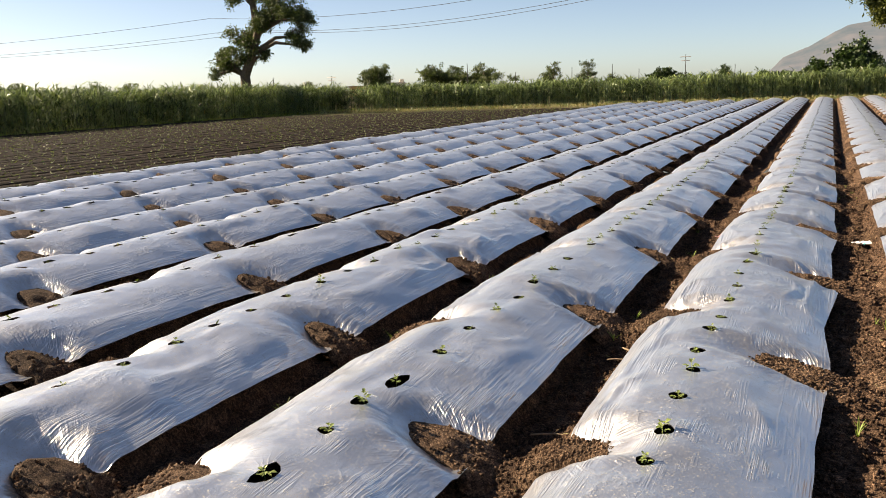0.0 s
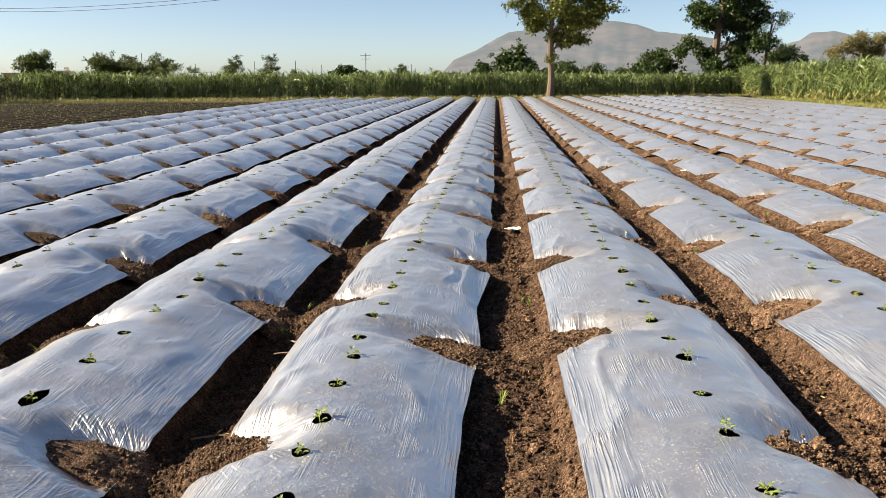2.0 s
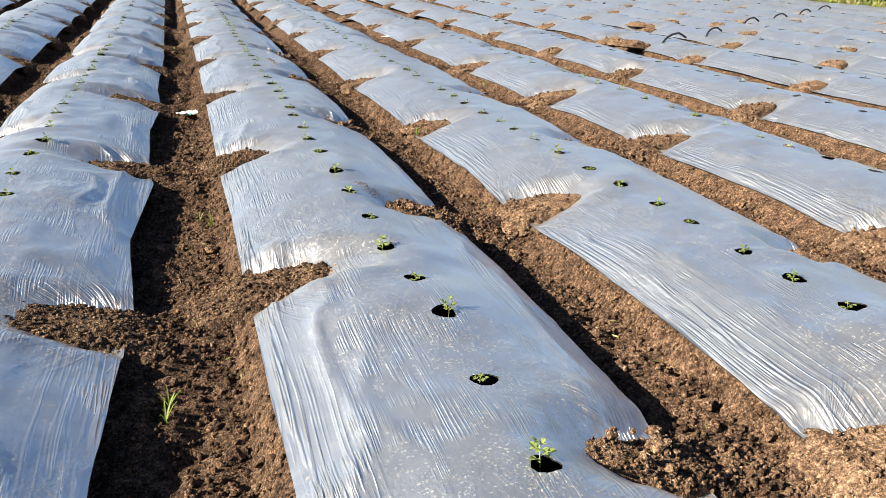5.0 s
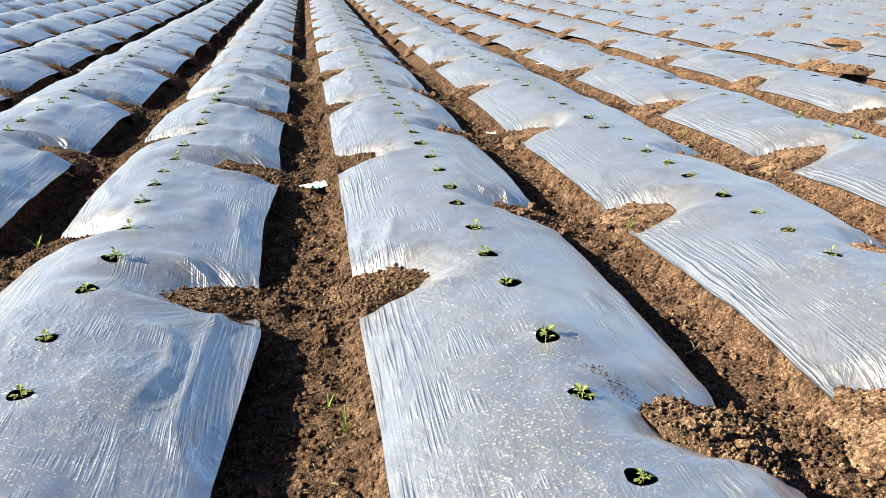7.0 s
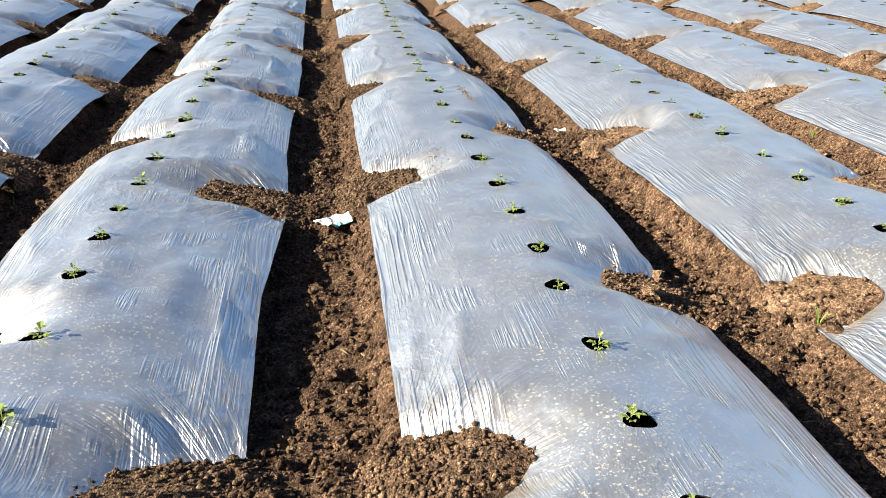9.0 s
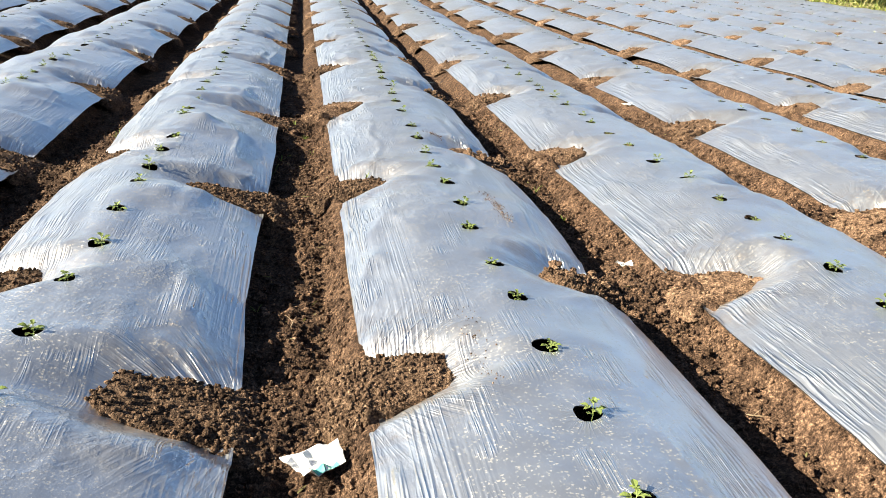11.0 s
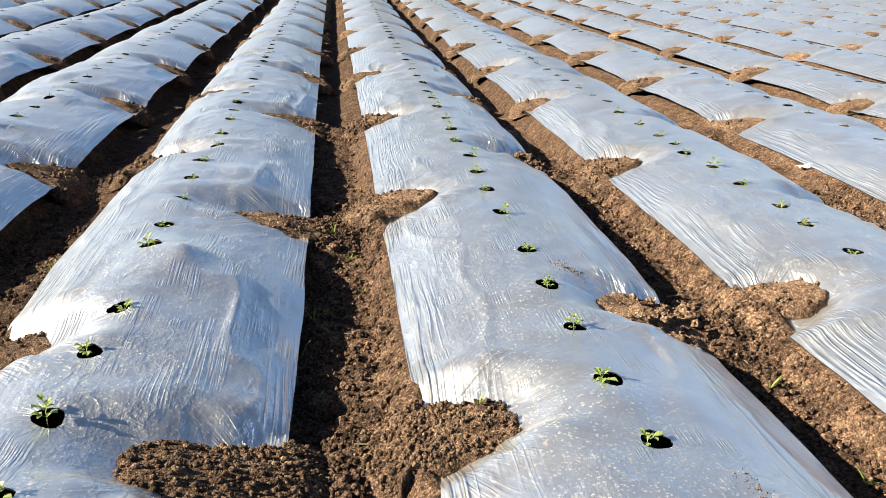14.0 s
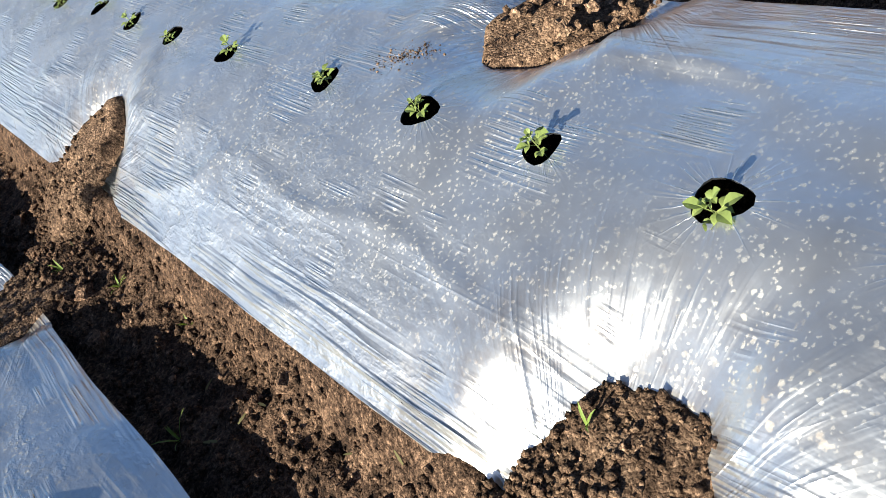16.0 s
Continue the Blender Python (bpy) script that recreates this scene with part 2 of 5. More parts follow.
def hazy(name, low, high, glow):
    """Far hills: dull colour, with a kilometre of haze put in as even emission."""
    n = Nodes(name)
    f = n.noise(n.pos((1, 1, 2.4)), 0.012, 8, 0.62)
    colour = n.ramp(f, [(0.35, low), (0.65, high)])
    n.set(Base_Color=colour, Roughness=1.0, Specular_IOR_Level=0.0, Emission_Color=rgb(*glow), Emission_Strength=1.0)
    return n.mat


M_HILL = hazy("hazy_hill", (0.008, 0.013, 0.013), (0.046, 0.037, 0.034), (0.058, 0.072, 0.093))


# ---- mesh helpers ----
def grid_mesh(name, verts, faces, mats, smooth=True, index=None):
    """A mesh from arrays: vertices (n, 3), faces (m, 3 or 4)."""
    me = bpy.data.meshes.new(name)
    verts, faces = np.ascontiguousarray(verts, dtype=np.float32), np.ascontiguousarray(faces, dtype=np.int32)
    k = faces.shape[1]
    me.vertices.add(len(verts))
    me.vertices.foreach_set("co", verts.ravel())
    me.loops.add(faces.size)
    me.loops.foreach_set("vertex_index", faces.ravel())
    me.polygons.add(len(faces))
    me.polygons.foreach_set("loop_start", np.arange(0, faces.size, k, dtype=np.int32))
    me.polygons.foreach_set("use_smooth", np.full(len(faces), smooth))
    if index is not None:
        me.polygons.foreach_set("material_index", np.ascontiguousarray(index, dtype=np.int32))
    for m in mats:
        me.materials.append(m)
    me.update(calc_edges=True)
    return me


def float_attr(me, name, values):
    a = me.attributes.new(name, "FLOAT", "POINT")
    a.data.foreach_set("value", np.ascontiguousarray(values, dtype=np.float32).ravel())


def vector_attr(me, name, values):
    a = me.attributes.new(name, "FLOAT_VECTOR", "POINT")
    a.data.foreach_set("vector", np.ascontiguousarray(values, dtype=np.float32).ravel())


def part(name, bm, material, parent, label=""):
    """A bmesh as one mesh object under a thing or a part."""
    me = bpy.data.meshes.new(name)
    bm.to_mesh(me)
    bm.free()
    me.materials.append(material)
    ob = new(name, me)
    ob.parent = parent
    if label:
        ob["label"] = label
    return ob


def lattice(ix, iy, seed):
    h = np.sin(ix * 127.1 + iy * 311.7 + seed * 74.7) * 43758.5453
    return h - np.floor(h)


def vnoise(x, y, seed=0):
    """Smooth value noise, 0 to 1, on arrays."""
    ix, iy = np.floor(x), np.floor(y)
    fx, fy = x - ix, y - iy
    fx, fy = fx * fx * (3 - 2 * fx), fy * fy * (3 - 2 * fy)
    a, b = lattice(ix, iy, seed), lattice(ix + 1, iy, seed)
    c, d = lattice(ix, iy + 1, seed), lattice(ix + 1, iy + 1, seed)
    return (a * (1 - fx) + b * fx) * (1 - fy) + (c * (1 - fx) + d * fx) * fy


def fbm(x, y, octaves=4, seed=0, gain=0.5):
    total, amp, norm = 0, 1.0, 0.0
    for o in range(octaves):
        total = total + amp * vnoise(x * 2 ** o, y * 2 ** o, seed + o)
        norm += amp
        amp *= gain
    return total / norm


def lumps(x, y, size, seed=0):
    """Rounded clods, 0 to 1: cell noise on arrays."""
    x, y = x / size, y / size
    ix, iy = np.floor(x), np.floor(y)
    best = np.full(np.shape(x), 9.0)
    for dx in (-1, 0, 1):
        for dy in (-1, 0, 1):
            cx, cy = ix + dx, iy + dy
            px, py = cx + lattice(cx, cy, seed), cy + lattice(cx, cy, seed + 5)
            r = 0.45 + 0.55 * lattice(cx, cy, seed + 9)
            best = np.minimum(best, ((x - px) ** 2 + (y - py) ** 2) / r ** 2)
    return np.sqrt(np.clip(1 - best, 0, 1))


def smooth(a, b, v):
    t = np.clip((v - a) / (b - a), 0, 1)
    return t * t * (3 - 2 * t)


# ---- plan of the field ----
# Beds run along y. Centre lines: x at y = 4, 12 and 20 and beyond.
CENTRES = {
    -9: (-12.0, -12.0, -12.0), -8: (-10.6, -10.6, -10.6), -7: (-8.95, -8.9, -9.1), -6: (-7.50, -7.4, -7.6), -5: (-6.12, -6.05, -6.15),
    -4: (-4.68, -4.62, -4.72), -3: (-3.30, -3.25, -3.30), -2: (-1.90, -1.86, -1.90), -1: (-0.53, -0.41, -0.45),
    1: (0.98, 0.94, 0.90), 2: (2.48, 2.35, 2.30), 3: (3.95, 3.75, 3.72), 4: (5.48, 5.30, 5.15), 5: (7.05, 6.85, 6.60), 6: (8.55, 8.35, 8.05),
    7: (10.0, 9.8, 9.5), 8: (11.5, 11.2, 10.9), 9: (12.95, 12.65, 12.35), 10: (14.4, 14.1, 13.8), 11: (15.9, 15.55, 15.2), 12: (17.3, 17.0, 16.6),
}
HALF = {-1: 0.495, 1: 0.53, 2: 0.545, 3: 0.54}
BEDS = sorted(CENTRES)
START = -3.0


def finish(x):
    return 60.0 + 0.35 * x


def centre(bed, y):
    return np.interp(y, (4, 12, 20), CENTRES[bed])


def half(bed):
    return HALF.get(bed, 0.52)


# Soil piles that hold the film down: places along y on each side of a bed.
PILES = {
    (-1, -1): [3.08, 5.29, 7.46, 9.67, 11.6, 14.08, 16.28],
    (-1, 1): [2.14, 4.49, 6.74, 8.84, 10.93, 12.99, 15.33],
    (1, -1): [1.8, 4.67, 6.7, 8.94, 11.07, 13.15, 15.3],
    (1, 1): [3.24, 5.44, 7.66, 9.75, 11.77, 14.14, 16.3],
    (2, -1): [3.09, 5.46, 7.5, 9.7, 11.87, 13.96],
    (2, 1): [2.16, 4.43, 6.69, 8.54, 10.85, 13.02, 15.06],
    (3, -1): [2.4, 4.58, 6.75, 8.53, 10.58, 12.88, 15.25],
    (3, 1): [3.7, 5.87, 7.3, 9.5, 11.7, 13.9],
    (-2, 1): [3.01, 5.27, 7.41, 9.65],
    (-2, -1): [2.25, 4.58, 6.93],
    (-3, 1): [2.13, 4.27, 6.49, 8.69],
    (-3, -1): [3.29, 5.6, 7.9],
    (-4, 1): [3.24, 5.39, 7.66, 9.51],
    (-5, 1): [4.45, 6.67, 8.61, 10.38, 12.39],
    (-6, 1): [3.5, 5.59, 7.74, 9.6, 11.33, 14.85],
    (-7, 1): [4.6, 6.7, 8.8, 10.73, 12.54],
    (4, -1): [3.5, 5.6, 7.71, 9.92, 11.82],
    (5, -1): [4.6, 6.7, 8.9, 11.0, 13.14],
}


# How far the film's edge strays from that width: (y, x) along an edge.
STRAY = {
    (-1, 1): ((3.5, 0.0), (4.1, 0.03), (4.65, 0.05), (5.4, 0.0), (6.4, 0.065), (7.0, 0.02), (7.8, 0.0), (8.6, 0.035), (9.0, 0.035), (9.6, 0.0)),
    (1, -1): ((6.5, 0.0), (9.0, 0.015), (11.0, 0.022)), (2, -1): ((7.0, -0.035), (9.0, -0.03), (11.0, 0.0)), (-2, 1): ((4.0, 0.03), (9.0, 0.03)),
}


def stray(bed, s, y):
    """Sideways shift of the film at cross positions s (rows x columns) and places y (rows)."""
    out = np.zeros(s.shape)
    for side in (-1, 1):
        if (bed, side) in STRAY:
            out += np.interp(y, *zip(*STRAY[(bed, side)]))[:, None] * np.clip(s * side, 0, 1) ** 2
    return out


def depth(bed, side, y):
    """How far a pile reaches over the film, against the usual one."""
    if (bed, side) == (1, -1) and abs(y - 4.67) < 0.1:
        return 1.38
    if (bed, side) == (1, -1) and abs(y - 13.15) < 0.1:
        return 0.88
    return {(-1, 1): 1.38, (3, -1): 1.3, (2, -1): 0.93}.get((bed, side), 1.0)


rng = random.Random(7)
for bed in BEDS:
    for side in (-1, 1):
        ys = PILES.setdefault((bed, side), [rng.uniform(3.0, 5.0)])
        while ys[0] > START + 1.5:
            ys.insert(0, ys[0] - rng.uniform(1.95, 2.25))
        while ys[-1] < finish(centre(bed, 60)) - 1.6:
            ys.append(ys[-1] + rng.uniform(1.95, 2.3))

# Planting holes: places along y, and the line that they keep to across the bed (x at y = 4, 12, 20).
HOLE_LINE = {-1: (-0.60, -0.495, -0.50), 1: (1.02, 0.968, 0.95), 2: (2.44, 2.31, 2.30), 3: (4.05, 3.80, 3.74), -2: (-1.88, -1.83, -1.88), -3: (-3.37, -3.32, -3.32), -4: (-4.78, -4.66, -4.74)}
HOLES = {
    1: [2.27, 2.66, 3.1, 3.54, 3.98, 4.32, 4.72, 5.1, 5.5, 5.86, 6.38, 6.7, 7.09, 7.46, 7.78, 8.16, 8.54, 8.94, 9.33, 9.65, 10.09, 10.41, 10.79, 11.1, 11.47, 11.8, 12.18, 12.66, 13.04, 13.38, 13.73, 14.12, 14.48, 14.86],
    -1: [2.49, 2.85, 3.16, 3.53, 3.91, 4.24, 4.67, 4.94, 5.38, 5.75, 6.12, 6.55, 6.89, 7.32, 7.72, 8.04, 8.37, 8.7, 9.06, 9.49, 9.84, 10.23, 10.66, 11.02, 11.37, 11.66, 12.2, 12.52, 12.94, 13.29, 13.66, 14.06, 14.36, 14.78, 15.13],
    2: [2.63, 2.96, 3.31, 3.72, 4.01, 4.31, 4.72, 5.0, 5.35, 5.7, 6.07, 6.46, 6.8, 7.09, 7.41, 7.82, 8.11, 8.43, 8.77, 9.19, 9.53, 9.88, 10.2, 10.49, 10.91, 11.3, 11.74, 12.1, 12.44, 12.72, 13.09, 13.48, 13.84, 14.06, 14.33, 14.66],
    -2: [2.23, 2.65, 2.96, 3.27, 3.77, 4.22, 4.6, 5.0, 5.37, 5.81, 6.24, 6.88],
    -3: [2.62, 3.03, 3.43, 3.79, 4.13, 4.52, 4.93, 5.34, 5.75, 6.15, 6.49],
    -4: [3.82, 4.28, 4.62, 5.1, 5.53, 6.04, 6.64],
    3: [4.93, 5.32, 5.68, 6.02, 6.3, 6.68, 7.04],
}
for bed in BEDS:
    ys = HOLES.setdefault(bed, [rng.uniform(2.0, 2.4)])
    while ys[0] > START + 0.8:
        ys.insert(0, ys[0] - rng.uniform(0.32, 0.44))
    while ys[-1] < finish(centre(bed, 60)) - 0.8:
        ys.append(ys[-1] + rng.uniform(0.31, 0.43))
HOLE_AT = {}
for bed in BEDS:
    line = HOLE_LINE.get(bed) or CENTRES[bed]
    HOLE_AT[bed] = [(float(np.interp(y, (4, 12, 20), line)) + rng.uniform(-0.018, 0.018), y, rng.uniform(0.034, 0.043), rng.uniform(0.85, 1.2)) for y in HOLES[bed]]
# two long slits in the film
HOLE_AT[-2] = [(x, y, 0.038, 2.9) if abs(y - 3.27) < 0.01 else (x, y, 0.040, 2.2) if abs(y - 2.23) < 0.01 else (x, y, r, e) for x, y, r, e in HOLE_AT[-2]]


# Clods under the film that lift it like a tent pole: x, y and height.
PEAKS = {-1: ((-0.35, 12.12, 0.060), (-0.36, 10.57, 0.030), (-0.14, 14.15, 0.030), (-0.30, 9.15, 0.022)), 1: ((0.60, 11.28, 0.022), (0.53, 11.17, 0.025), (0.75, 4.92, 0.025), (1.20, 13.5, 0.025), (1.14, 8.05, 0.025), (0.95, 10.95, 0.015))}


def film_height(bed, s, ys, fine=0.0):
    """Height of the film at cross positions s (rows x columns, -1 to 1) and places ys (rows)."""
    y2 = np.broadcast_to(np.reshape(ys, (-1, 1)), s.shape)
    crown = (0.208 if bed < -1 else 0.192 if bed < 0 else 0.182) + 0.024 * (fbm(y2 * 0.9 + bed * 13.7, s * 0.8 + bed * 3.1, 3, 3) - 0.5)
    edge = 0.070 + 0.024 * (vnoise(y2 * 1.3 + bed, s * 0 + (s > 0) * 7.0, 11) - 0.5)
    edge = edge - np.where(s > 0, 0.036 if bed < 0 else 0.026, 0.022 if bed > 1 else 0.012 if bed == 1 else 0.0)
    # the left beds are highest beside their middle and fall away towards the next furrow
    top = -0.22 if bed == -1 else -0.12 if bed < 0 else 0.0
    u = np.where(s > top, (s - top) / (1 - top), (top - s) / (1 + top))
    z = edge + (crown - edge) * (1 - u ** np.where(s > top, 1.95 if bed < 0 else 2.05 if bed == 1 else 2.3, 2.2))
    z = z + 0.020 * (fbm(y2 * 3.2, s * 2.2 + bed * 5.0, 3, 21) - 0.5) * (1 - u ** 4)
    peak = vnoise(y2 * 2.1 + bed * 3.3, s * 1.9 + bed * 1.7, 25)
    z = z + (0.018 if abs(bed) == 1 else 0.030) * smooth(0.6, 1.0, peak) * (1 - u ** 3)
    w = half(bed)
    if fine:
        fold = 1 - np.abs(2 * vnoise(y2 * 2.3 + bed * 4.0, s * w * 8.0 + 3.0 + 0.8 * vnoise(y2 * 3, s * 2, 27), 28) - 1)
        z = z + 0.024 * fine * fold ** 3 * smooth(0.25, 0.70, u) * smooth(0.35, 0.65, vnoise(y2 * 1.7 + bed, s * 2.0, 29)) * (1 - 0.7 * u ** 6)
        z = z + 0.008 * fine * (fbm(y2 * 7.0, s * w * 9.0 + bed, 2, 35) - 0.5) * smooth(0.45, 0.7, vnoise(y2 * 1.9 + bed * 2, s * 1.6, 36)) * (1 - u ** 5)
    for side in (-1, 1):
        for yp in PILES[(bed, side)]:
            i, j = np.searchsorted(ys, (yp - 1.1, yp + 1.1))
            if i == j:
                continue
            dy, ds = y2[i:j] - yp, (side - s[i:j]) * side * w
            q = np.sqrt((dy / 0.185) ** 2 + (ds / (0.35 * depth(bed, side, yp))) ** 2)
            z[i:j] -= 0.082 * np.exp(-q ** 3.2) + 0.034 * np.exp(-(dy / 0.40) ** 2 - (ds / 0.46) ** 2)
            th, r = np.arctan2(dy, ds + 0.06), np.hypot(dy, ds)
            fold = np.exp(-((q - 1.25) / 0.42) ** 2) * smooth(1.5, 1.0, np.abs(th))
            ripple = np.sin(th * 17 + 2.5 * vnoise(th * 2 + yp, r * 2, 33) + yp * 7)
            z[i:j] += 0.0075 * fine * fold * ripple * vnoise(th * 4 + yp, r * 3, 31) + 0.010 * np.exp(-((q - 1.45) / 0.35) ** 2)
    for px, py, h in PEAKS.get(bed, ()):
        i, j = np.searchsorted(ys, (py - 0.7, py + 0.7))
        if i < j:
            q = np.sqrt(((centre(bed, ys[i:j])[:, None] + s[i:j] * w - px) / 0.11) ** 2 + ((y2[i:j] - py) / np.where(y2[i:j] < py, 0.20, 0.13)) ** 2)
            z[i:j] += h * np.exp(-q ** 1.15)
    return np.maximum(z, np.where(s > 0, 0.008, 0.03))


def film(bed, near):
    """One bed's film: a draped sheet with cut planting holes and a turned-down dark rim."""
    w, yend = half(bed), finish(centre(bed, 60))
    far_cols, near_cols, step = 15, {0: 25, 1: 38, 2: 62}[near], {0: 0.07, 1: 0.027, 2: 0.0175}[near]
    zones = [(np.arange(START, 1.5, 0.10), far_cols), (np.arange(1.5, 18.5, step), near_cols), (np.concatenate([np.arange(18.5, 26, 0.11), np.arange(26, 36, 0.17), np.arange(36, yend, 0.30)]), far_cols)]
    V, Q, FAN, AMP, SIDE, RING, PUCKER, base = [], [], [], [], [], [], [], 0
    for zi, (ys, cols) in enumerate(zones):
        if zi < 2:
            ys = np.append(ys, zones[zi + 1][0][0])
        s = np.broadcast_to(np.linspace(-1, 1, cols), (len(ys), cols)).copy()
        edge_wave = (0.045, 0.032, 0.018)[near] * (fbm(ys * 2.1 + bed * 9, ys * 0 + 0.5, 4, 41) - 0.5)
        z = film_height(bed, s, ys, (0.5, 1.0, 1.0)[near] if zi == 1 else 0.0)
        X = centre(bed, ys)[:, None] + s * w + edge_wave[:, None] * np.abs(s) ** 3 + stray(bed, s, ys)
        Y = np.broadcast_to(ys[:, None], s.shape).copy()
        fan = np.zeros(s.shape + (3,))
        amp, ring, pucker = np.zeros(s.shape), np.zeros(s.shape + (3,)), np.zeros(s.shape)
        for side in (-1, 1):
            for yp in PILES[(bed, side)]:
                i, j = np.searchsorted(ys, (yp - 0.95, yp + 0.95))
                if i == j:
                    continue
                dx, dy = (side - s[i:j]) * side * w + 0.05, Y[i:j] - yp
                r = np.hypot(dx, dy) + 1e-4
                a = np.exp(-((r - 0.28) / np.where(r > 0.28, 0.21, 0.17)) ** 2)
                better = a > amp[i:j]
                amp[i:j][better] = a[better]
                d = np.stack([dx / r, dy / r, r + yp], -1)
                fan[i:j][better] = d[better]
        keep = np.ones((len(ys) - 1, cols - 1), bool)
        for hx, hy, hr, stretch in HOLE_AT[bed]:
            if not ys[0] + 0.1 < hy < ys[-1] - 0.1:
                continue
            i, j = np.searchsorted(ys, (hy - 0.3, hy + 0.3))
            i = max(i - 1, 0)
            dx, dy = (X[i:j] - hx), (Y[i:j] - hy) / stretch
            r = np.hypot(dx, dy) + 1e-5
            a = np.exp(-((r - hr) / 0.05) ** 2)
            better = a > pucker[i:j]
            pucker[i:j][better] = a[better]
            ring[i:j][better] = np.stack([dx / r, dy / r, r + hy], -1)[better]
            cx, cy = (X[i:j - 1, :-1] + X[i + 1:j, 1:]) / 2 - hx, ((Y[i:j - 1, :-1] + Y[i + 1:j, 1:]) / 2 - hy) / stretch
            inside = np.hypot(cx, cy) < hr
            if near == 0 or zi != 1:
                inside = np.zeros_like(inside)
                inside[np.unravel_index(np.argmin(np.hypot(cx, cy)), cx.shape)] = True
                hr *= 1.55
            keep[i:j - 1] &= ~inside
            touch = np.zeros(r.shape, bool)
            touch[:-1, :-1] |= inside
            touch[1:, :-1] |= inside
            touch[:-1, 1:] |= inside
            touch[1:, 1:] |= inside
            k = np.where(touch, (hr * (1 + 0.10 * np.sin(np.arctan2(dy, dx) * 3 + hy * 9))) / r, 1.0)
            X[i:j], Y[i:j] = hx + dx * k, hy + dy * k * stretch
        n = len(ys) * cols
        V.append(np.stack([X, Y, z], -1).reshape(-1, 3))
        a = np.arange(n).reshape(len(ys), cols)
        Q.append((np.stack([a[:-1, :-1], a[:-1, 1:], a[1:, 1:], a[1:, :-1]], -1)[keep]).reshape(-1, 4) + base)
        RING.append(ring.reshape(-1, 3)), PUCKER.append(pucker.ravel()), FAN.append(fan.reshape(-1, 3)), AMP.append(amp.ravel()), SIDE.append((np.abs(s) ** 1.5 * np.where(s > 0, 0.70 if bed == -1 else 1.0, 1.0)).ravel())
        base += n
    V, Q = np.concatenate(V), np.concatenate(Q)
    FAN, AMP, SIDE = np.concatenate(FAN), np.concatenate(AMP), np.concatenate(SIDE)
    # rim: every open edge turned down
    e = np.concatenate([Q[:, [i, (i + 1) % 4]] for i in range(4)])
    key = np.sort(e, 1)
    code = key[:, 0].astype(np.int64) * (len(V) + 1) + key[:, 1]
    _, first, count = np.unique(code, return_index=True, return_counts=True)
    rim = e[first[count == 1]]
    ids = np.unique(rim)
    low = V[ids] - (0, 0, 0.004)
    me = grid_mesh("mulch_film", V, Q, [M_FILM])
    vector_attr(me, "fan", FAN)
    float_attr(me, "crease", AMP * (0.8, 0.9, 1.0)[near])
    float_attr(me, "side", SIDE)
    vector_attr(me, "ring", np.concatenate(RING))
    float_attr(me, "pucker", np.concatenate(PUCKER))
    ob = new("mulch_film", me)
    local = np.searchsorted(ids, rim)
    skirt = np.stack([local[:, 1], local[:, 0], local[:, 0] + len(ids), local[:, 1] + len(ids)], -1)
    hem = new("hem", grid_mesh("hem", np.concatenate([V[ids] - (0, 0, 0.0006), low]), skirt, [M_FILM_EDGE]))
    hem.parent = ob
    hem["label"] = "black underside of the film turned down along its edges"
    return tagged(ob, "silver plastic mulch film draped over a raised planting bed", "mulch film", "mulch films on the planting beds")


# ---- ground: one sheet from the furrows to the horizon ----
LEFT, RIGHT, FRONT, BACK = -3.3, 5.35, 1.6, 15.6    # the stretch that is built in fine relief


